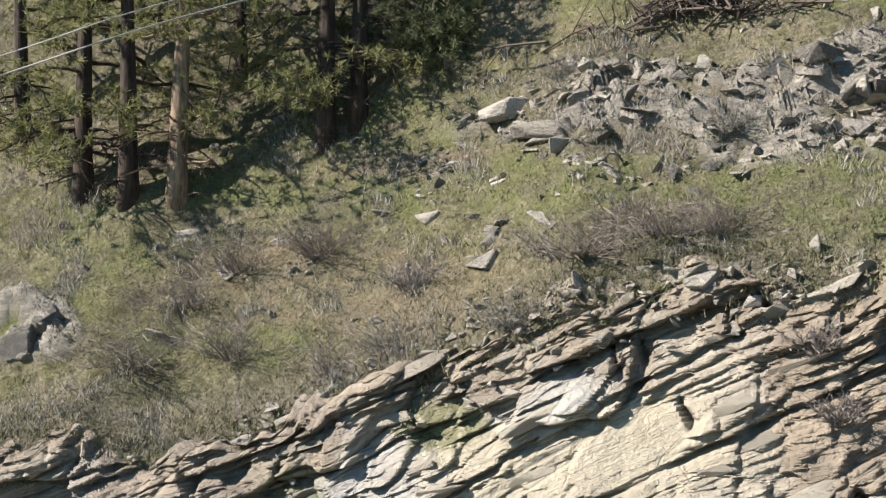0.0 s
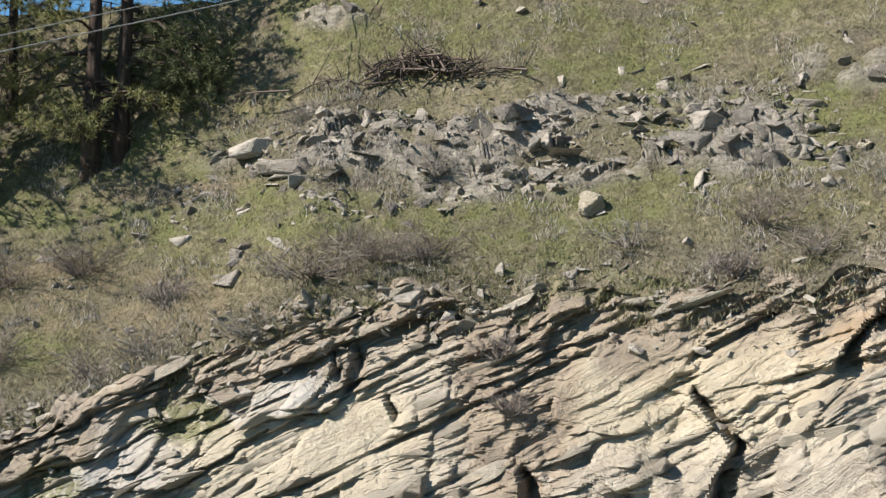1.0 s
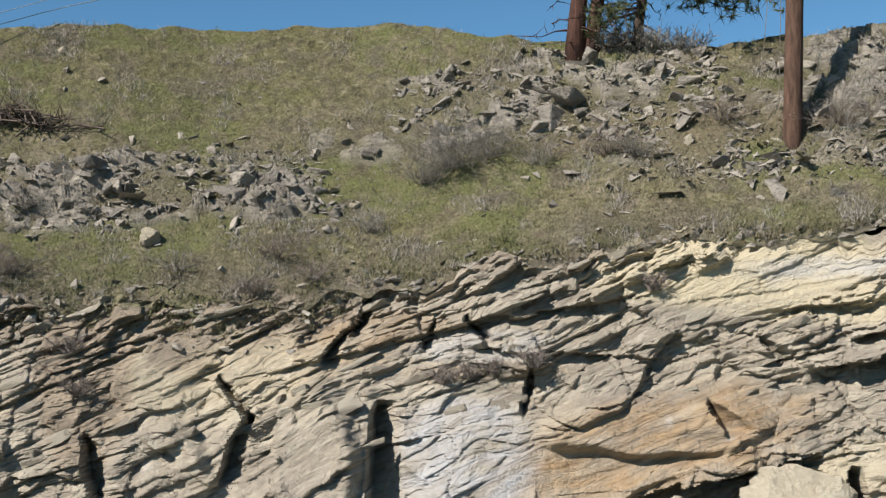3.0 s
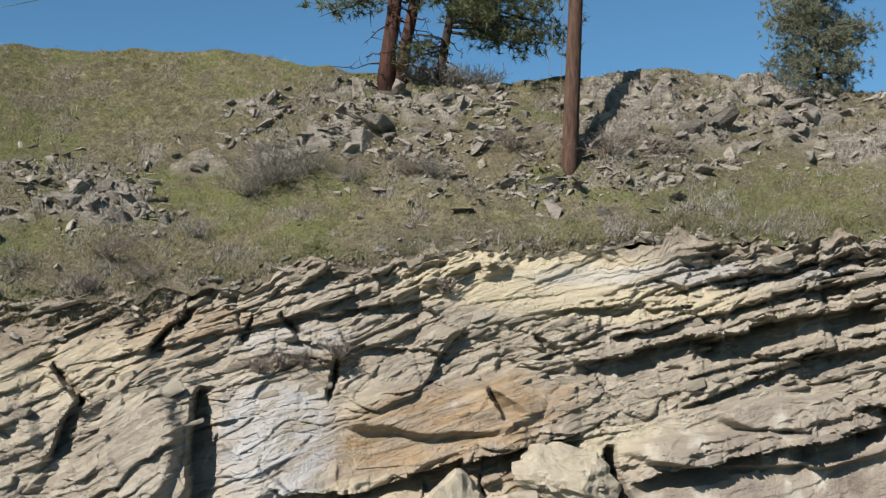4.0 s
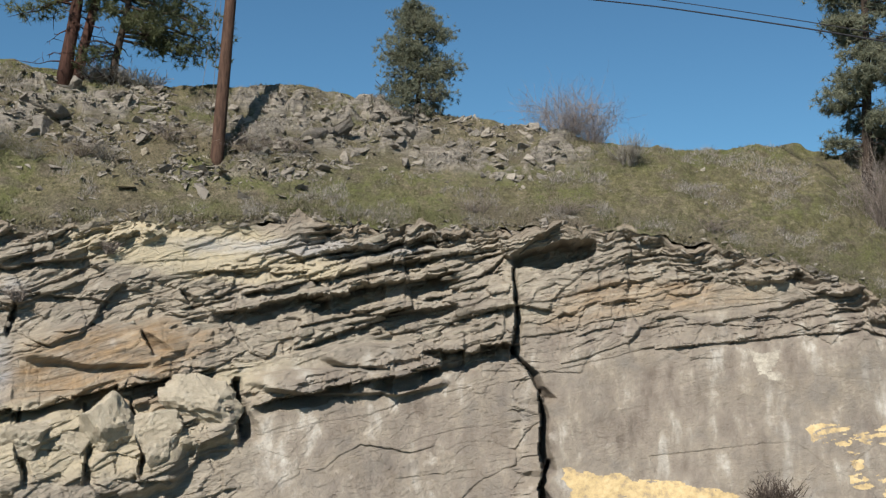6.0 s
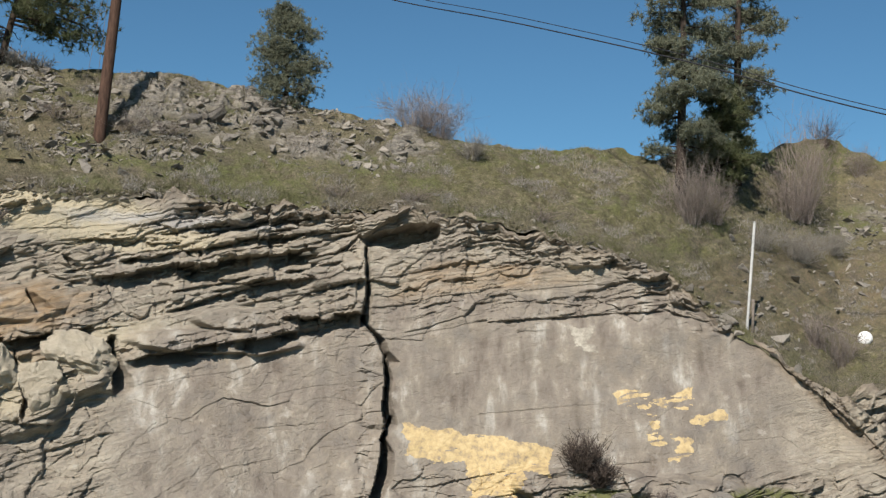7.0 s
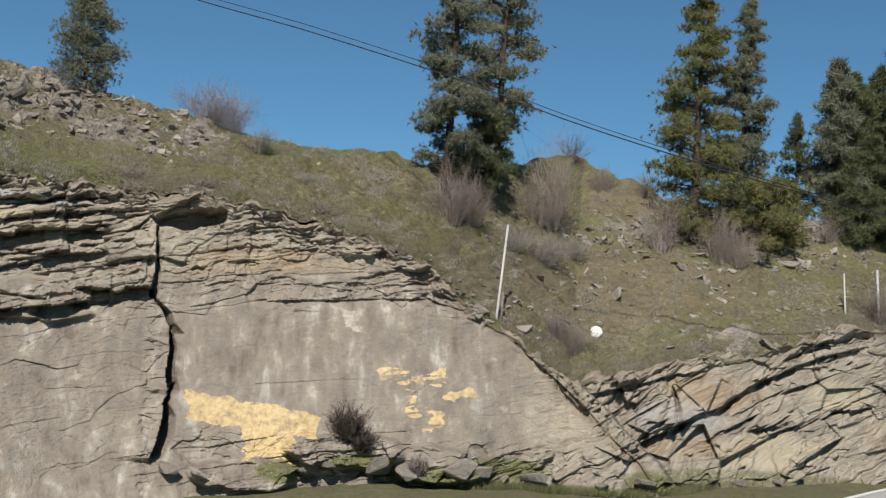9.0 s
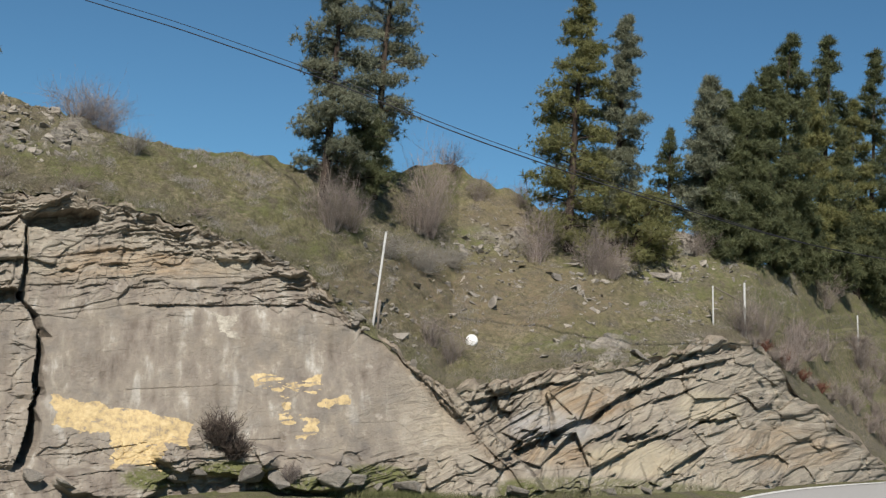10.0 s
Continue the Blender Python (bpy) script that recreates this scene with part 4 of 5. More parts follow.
def shrub(name, place, width, height, stems, seed, label, material, group="bare shrubs", twigs=5, thick=0.006):
    rs = np.random.RandomState(seed)
    ob = thing(name, place, label, "shrub", group)
    tris = []

    def blade(a, b, w):
        d = b - a
        s = np.cross(d, rs.normal(size=3))
        s *= w / (np.linalg.norm(s) + 1e-9)
        t = np.cross(d, s)
        t *= w / (np.linalg.norm(t) + 1e-9)
        tris.append((a - s, a + s, b))
        tris.append((a - t, a + t, b))

    for i in range(stems):
        w = rs.uniform(0, 2 * math.pi)
        out = rs.rand() ** 0.6
        root = np.array((math.cos(w), math.sin(w), 0)) * width * 0.14 * rs.rand()
        root[2] = -0.05
        tip = np.array((math.cos(w) * width * 0.5 * out, math.sin(w) * width * 0.5 * out, height * rs.uniform(0.55, 1.0) * (1 - 0.35 * out ** 2)))
        mid = (root + tip) / 2 + rs.normal(0, 0.06, 3) * width + np.array((0, 0, height * 0.1))
        blade(root, mid, thick * 1.8)
        blade(mid, tip, thick * 1.2)
        for k in range(twigs):
            f = rs.uniform(0.2, 1)
            q = mid + (tip - mid) * f if k % 2 else root + (mid - root) * f
            e = q + (tip - root) * rs.uniform(0.12, 0.32) + rs.normal(0, 0.11, 3) * (width + height) * 0.5
            e[2] = max(e[2], 0.02)
            blade(q, e, thick * 0.8)
            for _ in range(2):
                g = q + (e - q) * rs.uniform(0.3, 1)
                blade(g, g + (e - q) * 0.3 + rs.normal(0, 0.05, 3) * (width + height) * 0.5, thick * 0.5)
    tagged(part("twig_mass", tri_mesh("twig_mass", tris, material), ob), kind="stuff")
    return ob


def hull(seed, slab=0.6, n=13):
    """Vertices and faces of an angular stone."""
    rs = np.random.RandomState(seed)
    bm = bmesh.new()
    for k in range(n):
        p = rs.uniform(-1, 1, 3)
        p[rs.randint(3)] = rs.choice((-1, 1)) * rs.uniform(0.8, 1)
        bm.verts.new(p * np.array((1.0, 0.78, slab)))
    out = bmesh.ops.convex_hull(bm, input=bm.verts)
    bmesh.ops.delete(bm, geom=[g for g in out["geom_interior"] if isinstance(g, bmesh.types.BMVert)], context="VERTS")
    bmesh.ops.bevel(bm, geom=list(bm.edges), offset=0.05, segments=1, affect="EDGES")
    bm.verts.index_update()
    verts = np.array([v.co for v in bm.verts])
    faces = [[v.index for v in f.verts] for f in bm.faces]
    bm.free()
    return verts, faces


def rock_mesh(name, seed, material, slab=0.6, cuts=13):
    return mesh_of(name, *hull(seed, slab, cuts), material)


def crag_mesh(name, seed, material, planes=15):
    """A craggy block: a ball cut by chance planes, with chipped faces."""
    rs = np.random.RandomState(seed)
    bm = bmesh.new()
    bmesh.ops.create_icosphere(bm, subdivisions=4, radius=1.0)
    dirs = np.array([v.co for v in bm.verts])
    dirs /= np.linalg.norm(dirs, axis=1)[:, None]
    n = rs.normal(size=(planes, 3))
    n /= np.linalg.norm(n, axis=1)[:, None]
    reach = rs.uniform(0.55, 0.95, planes) / np.clip(dirs @ n.T, 0.05, None)
    r = np.minimum(reach.min(1), 1.25)
    chip = facets(dirs[:, 0] * 3 + dirs[:, 2], dirs[:, 2] * 4 + dirs[:, 1] * 2, seed, 0.3)
    r = r * (1 + 0.10 * chip) + 0.03 * fbm(dirs[:, 0] * 5 + 3, dirs[:, 2] * 5 + dirs[:, 1] * 4, 3)
    for v, q in zip(bm.verts, dirs * r[:, None]):
        v.co = q
    me = bpy.data.meshes.new(name)
    bm.to_mesh(me)
    bm.free()
    me.materials.append(material)
    return me


def rubble(name, places, sizes, seed, material, label, squash=0.6):
    """Many small stones in one mesh."""
    rs = np.random.RandomState(seed)
    kinds = [hull(900 + k, squash, 9) for k in range(10)]
    verts, faces, n = [], [], 0
    for p, s in zip(places, sizes):
        v, f = kinds[rs.randint(10)]
        rot = np.array(Euler((rs.normal(0, 0.3), rs.normal(0, 0.3) - 0.15, rs.uniform(0, 6.28))).to_matrix())
        verts.append((v * s * rs.uniform(0.7, 1.4, 3)) @ rot.T + np.array(p))
        faces += [[i + n for i in q] for q in f]
        n += len(v)
    return tagged(new(name, mesh_of(name, np.concatenate(verts), faces, material)), label, "stones", kind="stuff")


# ---- the pines at the head of the slope ----
# the fifth pine has darker needles: shade on its foliage put into the colour
for k, (a, e, h, r, cf, bark, leaf, lx) in enumerate([(-68.4, 11.4, 5.4, 0.125, 0.9, BARK, NEEDLE_GOLD, 0.05), (-67.2, 11.2, 5.6, 0.125, 1.2, BARK, NEEDLE_GOLD, 0.05), (-66.1, 11.0, 5.8, 0.125, 1.6, BARK_SUNLIT, NEEDLE_GOLD, 0.08),
                                                     (-62.7, 12.1, 5.6, 0.13, 1.2, BARK, NEEDLE_GOLD, 0.06), (-62.0, 12.6, 5.6, 0.12, 1.5, BARK, NEEDLE, 0.08), (-70.3, 12.6, 5.0, 0.11, 0.7, BARK, NEEDLE_GOLD, 0.03), (-65.2, 13.6, 5.0, 0.08, 1.6, BARK, NEEDLE_BLUE, 0.04)]):
    pine("pine_tree", spot(a, e), h, r, cf, 1.75, 40 + k, "tall pine with a bare leaning trunk and olive needles" if bark is BARK else "pine with pale sunlit bark and olive needles", leaf, bark, 16, 48 if k == 4 else 30, 24, 0.13,
         lean=(lx * 0.3, lx * 0.95), group="pines beside the outcrop", bare=12, shape=0.35,
         extra=((0.7, 120, 1.2), (0.9, 160, 1.4), (1.2, 60, 1.3), (1.3, 200, 1.2)) if k in (0, 3) else (((0.95, 24, 1.1), (1.05, 40, 1.2), (1.15, 10, 1.25), (1.3, 28, 1.4), (1.4, 45, 1.3), (1.5, 15, 1.45), (1.65, 30, 1.5), (1.8, 20, 1.6), (1.95, 38, 1.6), (2.1, 10, 1.6)) if k == 4 else ()))
# pair and dark pine on the knoll
pine("pine_tree", spot(-37.45, 15.65), 7.5, 0.155, 2.3, 1.8, 61, "pine with a reddish-brown trunk on the skyline", NEEDLE, BARK_RED, 40, 30, 20, 0.17, lean=(0.10, 0.09), bare=14, shape=0.4, extra=((1.75, 240, 1.5), (1.9, 250, 1.3)))
pine("pine_tree", spot(-37.0, 15.75), 7.0, 0.12, 2.4, 1.6, 62, "pine with a reddish-brown trunk leaning beside its twin", NEEDLE, BARK_RED, 34, 30, 20, 0.17, lean=(0.17, 0.13), bare=10, shape=0.4)
pine("pine_tree", spot(-35.6, 15.75), 4.8, 0.09, 1.1, 1.75, 63, "dark bushy pine with drooping boughs on the skyline", NEEDLE, BARK, 48, 34, 20, 0.17, lean=(0.16, 0.12), bare=8, shape=0.3,
     extra=((0.55, 240, 1.0), (0.6, 200, 0.8), (1.0, 60, 1.6), (1.1, 75, 1.9), (1.2, 45, 1.7), (0.9, 60, 1.3), (1.5, 60, 2.0), (1.7, 80, 1.9), (1.9, 50, 1.8), (1.35, 65, 1.9), (2.1, 70, 1.9)))
for k in range(7):
    shrub("shrub", spot(-36.4 + k * 0.42, 15.72 - 0.02 * k), 0.7, 0.38, 26, 300 + k, "low grey-green shrub on the skyline", SAGE, "shrubs on the knoll", 6, 0.010)
pine("pine_tree", spot(-23.0, 15.0), 2.6, 0.06, 0.12, 1.0, 64, "small round-topped pine standing on the ridge", NEEDLE_BLUE, BARK, 92, 36, 20, 0.11, bare=2, shape=0.5)
# pines at the head of the gully and beyond
pine("pine_tree", spot(-4.7, 11.5), 9.4, 0.13, 0.9, 1.25, 71, "tall blue-green pine above the gully", NEEDLE_BLUE, BARK, 100, 44, 20, 0.17, lean=(0.01, 0), shape=0.6)
pine("pine_tree", spot(-2.2, 11.7), 9.4, 0.14, 1.6, 1.2, 72, "tall blue-green pine with gaps in its crown", NEEDLE_BLUE, BARK, 76, 44, 20, 0.17, lean=(0.01, 0), shape=0.5)
pine("pine_tree", spot(-3.0, 11.3), 3.2, 0.09, 0.2, 1.25, 73, "dark young pine below its taller neighbours", NEEDLE, BARK, 50, 34, 20, 0.19, shape=0.5)
pine("pine_tree", spot(7.7, 9.7), 9.4, 0.15, 0.5, 1.6, 74, "tall olive-green pine on the slope", NEEDLE_GOLD, BARK, 120, 44, 20, 0.18, shape=0.75)
pine("pine_tree", spot(9.9, 9.9), 8.4, 0.14, 0.4, 1.25, 75, "tall grey-green pine on the slope", NEEDLE_BLUE, BARK, 110, 44, 20, 0.18, shape=0.75)
pine("pine_tree", spot(11.0, 9.2), 2.2, 0.09, 0.1, 1.9, 76, "young olive pine at the foot of taller ones", NEEDLE_GOLD, BARK, 46, 40, 20, 0.2, shape=0.4)
pine("pine_tree", spot(12.4, 11.0), 3.6, 0.08, 0.2, 0.95, 77, "slim young fir on the skyline", NEEDLE, BARK, 46, 22, 16, 0.2, shape=0.9)
for k, (a, e, h, w, leaf) in enumerate([(14.2, 10.3, 5.9, 1.3, NEEDLE_BLUE), (15.0, 10.0, 5.6, 1.3, NEEDLE), (15.9, 9.8, 6.2, 1.5, NEEDLE), (17.6, 9.3, 9.0, 1.9, NEEDLE), (18.7, 9.2, 7.2, 1.7, NEEDLE_GOLD), (19.4, 8.5, 10.4, 1.8, NEEDLE),
                                      (20.5, 8.4, 8.0, 1.7, NEEDLE_GOLD), (21.4, 7.4, 11.6, 1.9, NEEDLE), (22.5, 7.2, 10.0, 2.0, NEEDLE), (23.8, 6.6, 12.5, 2.2, NEEDLE), (25.5, 6.0, 12.0, 2.4, NEEDLE_GOLD), (16.8, 10.0, 7.0, 1.5, NEEDLE), (14.9, 9.7, 2.6, 1.3, NEEDLE), (16.4, 9.4, 3.0, 1.5, NEEDLE), (17.3, 9.0, 2.4, 1.3, NEEDLE), (18.5, 8.6, 3.0, 1.6, NEEDLE), (19.8, 8.1, 3.2, 1.6, NEEDLE), (20.9, 7.6, 3.4, 1.7, NEEDLE), (22.0, 7.0, 3.6, 1.8, NEEDLE)]):
    pine("pine_tree", spot(a, e), h, 0.14, 0.03 if k % 3 or k > 11 else 0.5, w * 0.82, 80 + k, "dark green conifer in a dense stand", leaf, BARK, 80, 34, 18, 0.26, shape=0.7, group="stand of conifers", bare=3)

# ---- shrubs ----
for k, (a, e, w, h, n, mat, label) in enumerate([
        (-4.3, 10.3, 2.1, 1.7, 150, DRY_TWIG, "bare brown shrub below the pines"), (-3.2, 10.0, 1.6, 1.2, 90, DRY_TWIG, "bare brown shrub below the pines"), (0.7, 9.9, 2.0, 3.3, 110, RED_TWIG, "tall bare reddish shrub in the gully"),
        (0.2, 10.0, 2.4, 1.5, 100, DRY_TWIG, "bare brown shrub in the gully"), (0.4, 8.5, 2.4, 0.9, 130, SAGE, "grey bare thicket in the gully"), (-1.2, 8.9, 1.8, 0.8, 90, SAGE, "grey bare thicket in the gully"), (1.9, 8.6, 1.8, 0.7, 90, SAGE, "grey bare thicket in the gully"),
        (6.2, 9.0, 2.0, 2.2, 80, RED_TWIG, "thin bare reddish shrub"), (9.0, 8.6, 1.9, 1.8, 110, DRY_TWIG, "bare brown shrub below the pines"), (9.9, 8.3, 1.9, 1.2, 100, RED_TWIG, "bare reddish shrub below the pines"), (3.1, 11.7, 1.2, 1.0, 70, DRY_TWIG, "bare shrub on the knoll"),
        (5.4, 11.4, 1.1, 1.0, 60, DRY_TWIG, "dark bare shrub on the rim"), (19.7, 7.1, 1.7, 1.5, 70, DRY_TWIG, "bare brown shrub on the slope"), (13.9, 9.6, 1.6, 1.1, 70, DRY_TWIG, "bare shrub on the slope"),
        (16.4, 6.0, 1.6, 1.5, 110, DRY_TWIG, "grey bare bush beside a fence post"), (17.3, 5.8, 1.4, 1.3, 90, DRY_TWIG, "grey bare bush beside a fence post"), (1.6, 12.9, 1.4, 1.0, 50, DEAD, "dead branches on the rim"),
        (-16.9, 14.2, 2.4, 1.1, 130, RED_TWIG, "hazy bare shrub on the skyline"), (-15.7, 13.9, 1.7, 0.95, 90, RED_TWIG, "hazy bare shrub on the skyline"), (-14.3, 12.9, 1.2, 0.7, 90, SAGE, "low grey shrub on the ridge"),
        (2.3, 4.1, 1.5, 1.0, 90, DRY_TWIG, "bare brown shrub beside the white disc"), (1.2, 4.9, 1.3, 0.8, 70, DRY_TWIG, "bare brown shrub beside a fallen rod")]):
    shrub("shrub", spot(a, e), w, h, n, 400 + k, label, mat, "bare shrubs in the gully", 7, 0.0042)
for k, (a, e, w, h, n, mat) in enumerate([(-53.5, 11.9, 0.75, 0.38, 90, SAGE), (-56.3, 9.95, 1.5, 0.45, 110, DRY_TWIG), (-54.6, 10.2, 1.4, 0.42, 110, DRY_TWIG), (-53.6, 10.2, 1.0, 0.4, 80, DRY_TWIG), (-46.2, 10.4, 1.1, 0.35, 80, DRY_TWIG), (-64.2, 9.6, 1.4, 0.5, 110, DRY_TWIG),
                                         (-62.3, 9.8, 1.2, 0.5, 110, DRY_TWIG), (-66.2, 8.0, 1.5, 0.5, 90, DRY_TWIG), (-63.8, 8.0, 1.4, 0.5, 80, DRY_TWIG), (-60.0, 9.3, 0.7, 0.35, 60, RED_TWIG), (-60.2, 8.4, 0.9, 0.4, 60, SAGE), (-57.5, 8.75, 0.8, 0.35, 60, SAGE),
                                         (-40.9, 12.8, 1.5, 0.7, 150, SAGE), (-41.9, 12.6, 1.2, 0.6, 110, SAGE), (-40.1, 13.0, 1.2, 0.6, 100, SAGE), (-38.5, 12.8, 0.7, 0.45, 70, SAGE), (-36.6, 13.1, 0.9, 0.4, 70, DRY_TWIG), (-35.7, 13.0, 0.9, 0.35, 70, SAGE), (-45.2, 9.85, 0.8, 0.35, 60, DRY_TWIG),
                                         (-43.6, 11.2, 0.9, 0.35, 70, SAGE), (-30.0, 13.3, 1.3, 0.35, 80, DRY_TWIG), (-28.4, 13.4, 1.2, 0.35, 80, DRY_TWIG), (-33.2, 13.5, 1.2, 0.4, 80, DRY_TWIG), (-57.0, 13.0, 0.6, 0.32, 60, SAGE), (-65.3, 8.9, 1.2, 0.4, 70, DRY_TWIG), (-61.5, 7.9, 1.0, 0.4, 60, RED_TWIG),
                                         (-20.5, 11.3, 0.9, 0.35, 60, DRY_TWIG), (-17.0, 11.2, 1.0, 0.4, 70, DRY_TWIG), (-11.0, 10.4, 0.9, 0.4, 60, DRY_TWIG), (-49.0, 10.1, 1.0, 0.35, 60, SAGE)]):
    shrub("shrub", spot(a, e), w * 1.35, h * 0.9, int(n * 0.8), 500 + k, "low dry grey shrub in the grass", mat, "low shrubs on the hillside", 5, 0.0038)
rs = np.random.RandomState(77)
for k in range(26):
    a = rs.uniform(18.2, 25.0)
    e = float(at(EDGE, a)) + rs.uniform(0.3, 3.4) * min(1.0, (a - 17.5) / 2)
    shrub("shrub", spot(a, e), rs.uniform(1.0, 2.0), rs.uniform(0.6, 1.3), 60, 700 + k, "bare brown brush beyond the end of the rock", DRY_TWIG if k % 3 else RED_TWIG, "brown brush on the slope", 6, 0.007)
for k in range(9):
    shrub("shrub", spot(16.9 + k * 0.42, 5.55 - k * 0.32 + 0.1 * (k % 2)), 0.7, 0.38, 40, 600 + k, "low shrub with rust-red leaves along the rock edge", RUST_LEAF if k % 2 else DRY_TWIG, "rust-red shrubs", 6, 0.009)


def on_face(a, z, out=0.0):
    """A place on the rock face at azimuth a and height z."""
    e = 0.0
    for _ in range(12):
        r = range_of(a, e)
        e = math.degrees(math.asin((z - ORIGIN[2]) / r))
    top = ORIGIN[2] + range_of(a, edge_of(a)) * math.sin(radians(float(edge_of(a))))
    d = float(relief(np.array([a]), np.array([z]), np.array([top]))[0])
    return Vector(ORIGIN + ray_of(a, e) * r - ray_of(a, 0.0) * (d + out))


for k, (a, z, w, h) in enumerate([(-9.0, 0.75, 1.2, 0.75), (-8.2, 0.45, 0.9, 0.5), (-5.3, 0.0, 0.5, 0.4)]):
    shrub("shrub", on_face(a, z, 0.05), w, h, 150, 640 + k, "dark bare bush rooted in the rock face", DEAD if k < 2 else DRY_TWIG, "bushes on the rock face", 5, 0.010)
for k, (a, z) in enumerate([(-40.6, 4.7), (-39.9, 4.75), (-38.8, 4.85), (-35.4, 5.9), (-41.3, 4.65), (-46.8, 6.0), (-51.5, 4.6), (-51.8, 5.2)]):
    shrub("shrub", on_face(a, z, 0.05), 0.6, 0.22, 50, 660 + k, "small dry tuft on a rock ledge", DRY_TWIG, "tufts on the rock face", 4, 0.006)

# ---- heap of cut branches ----
rs = np.random.RandomState(3)
heap = thing("brush_pile", spot(-54.0, 13.75), "heap of dead dark branches lying on the grass", "brush pile")
along = Vector((math.cos(radians(54)), math.sin(radians(54)), 0))
for k in range(46):
    c = along * rs.normal(0, 0.75)
    d = (along * rs.normal(0, 1) + Vector(rs.normal(0, 0.45, 3))).normalized()
    d.z = abs(d.z) * 0.6
    ln = rs.uniform(0.5, 1.1)
    hgt = rs.uniform(0.02, 0.42) * max(0.25, 1 - abs(c.length) / 1.3)
    pts = [c - d * ln * 0.5 + Vector((0, 0, hgt)), c + Vector((rs.normal(0, .05), rs.normal(0, .05), hgt + rs.uniform(0, 0.12))), c + d * ln * 0.5 + Vector((0, 0, hgt))]
    bars = [(pts, [0.018, 0.014, 0.006])]
    for _ in range(6):
        q = pts[1].lerp(pts[2], rs.rand())
        bars.append(([q, q + Vector(rs.normal(0, 0.16, 3))], [0.008, 0.003]))
    part("branch", mesh_of("branch", *tubes(bars, 4), DEAD), heap)

# ---- utility pole and its wires ----
pole_at = spot(-31.3, 13.05)
pole = thing("utility_pole", pole_at, "brown creosoted wooden utility pole leaning slightly", "utility pole")
PL = Vector((0.05, 0.035, 1)).normalized()
part("shaft", mesh_of("shaft", *tube([PL * h for h in (-0.5, 0, 2.5, 5, 9.2)], [0.150, 0.148, 0.132, 0.118, 0.095], 18), POLE_WOOD, True), pole)
part("ground_wire", mesh_of("ground_wire", *tube([Vector((-0.17, -0.12, 0)) + PL * h for h in (0.0, 3, 6, 9)], [0.005] * 4, 5), RUSTY), pole, "thin grounding wire down the pole")
part("guy_wire", mesh_of("guy_wire", *tube([PL * 8.5, Vector((-0.45, -0.3, 0.05))], [0.005, 0.005], 5), RUSTY), pole, "steel guy wire")
for s in (-1, 1):
    part("insulator", mesh_of("insulator", *tube([PL * 8.9 + Vector((0.12 * s, 0.08 * s, 0)), PL * 9.1 + Vector((0.16 * s, 0.1 * s, 0))], [0.05, 0.04], 8), GALV), pole, "grey insulator")
part("crossarm", mesh_of("crossarm", *tube([PL * 8.9 + Vector((-0.7, 0.5, 0)), PL * 8.9 + Vector((0.7, -0.5, 0))], [0.06, 0.06], 4), POLE_WOOD), pole)


def wire(name, points, radius, label, group, material=CABLE):
    pts = [Vector(p) for p in points]
    fine = []
    for i in range(len(pts) - 1):
        p0, p1, p2, p3 = pts[max(i - 1, 0)], pts[i], pts[i + 1], pts[min(i + 2, len(pts) - 1)]
        for k in range(8):
            t = k / 8
            fine.append(0.5 * ((2 * p1) + (p2 - p0) * t + (2 * p0 - 5 * p1 + 4 * p2 - p3) * t * t + (3 * p1 - p0 - 3 * p2 + p3) * t ** 3))
    fine.append(pts[-1])
    me = mesh_of(name, *tube(fine, [radius] * len(fine), 6), material, True)
    return tagged(new(name, me), label, "cable", group, "")


def polar(a, e, r):
    return Vector(ORIGIN + ray_of(float(a), float(e)) * r)


tip = pole_at + PL * 8.9
for k, (de, rad) in enumerate(((0.0, 0.016), (0.28, 0.010))):
    wire("overhead_cable", [tip, polar(-24.5, 21.6 + de, 37.2), polar(-19.3, 19.72 + de, 38.5), polar(-12.22, 18.96 + de, 33.9), polar(-4.35, 17.57 + de * 0.9, 30.8), polar(1.04, 16.03 + de * 0.8, 30.2), polar(6.26, 14.53 + de * 0.7, 30.7), polar(13.16, 12.57 + de * 0.5, 31.7), polar(20.76, 10.37, 36.2), polar(29.88, 8.58, 43.7)],
         rad, "thin dark overhead cable strung from the pole", "overhead cables")
for k, (de, rad) in enumerate(((0.0, 0.0075), (0.33, 0.006))):
    wire("overhead_cable", [tip, polar(-45.0, 19.6 + de, 36), polar(-53.6, 17.1 + de, 34.6), polar(-57.0, 16.25 + de, 33.4), polar(-62.45, 15.27 + de, 28.6), polar(-66.5, 14.40 + de, 28.0), polar(-76.0, 12.4 + de, 28.0)],
         rad, "thin grey overhead cable passing before the pines", "overhead cables", CABLE_GREY)

# ---- posts, rod and disc in the gully ----
post = thing("steel_post", spot(-1.75, 5.7), "tall pale galvanised pipe standing on the rock edge", "post")
part("pipe", mesh_of("pipe", *tube([(-0.02, 0, -0.3), (0.0, 0, 0.0), (0.16, 0, 2.56)], [0.036, 0.036, 0.033], 12), GALV, True), post)
part("cap", mesh_of("cap", *tube([(0.16, 0, 2.55), (0.162, 0, 2.59)], [0.04, 0.02], 12), GALV, True), post, "pipe cap")
# short dark upright bar to the right of the pipe's foot
part("short_bar", mesh_of("short_bar", *tube([(0.13, 0.02, -0.25), (0.14, 0.02, 0.75)], [0.035, 0.035], 8), RUSTY, True), post, "short dark bar beside the pipe")
rod_a, rod_b = spot(0.8, 5.85, 0.12), spot(3.1, 5.05, 0.2)
rod = thing("fallen_rod", rod_a, "thin grey rod lying aslant on the slope", "rod")
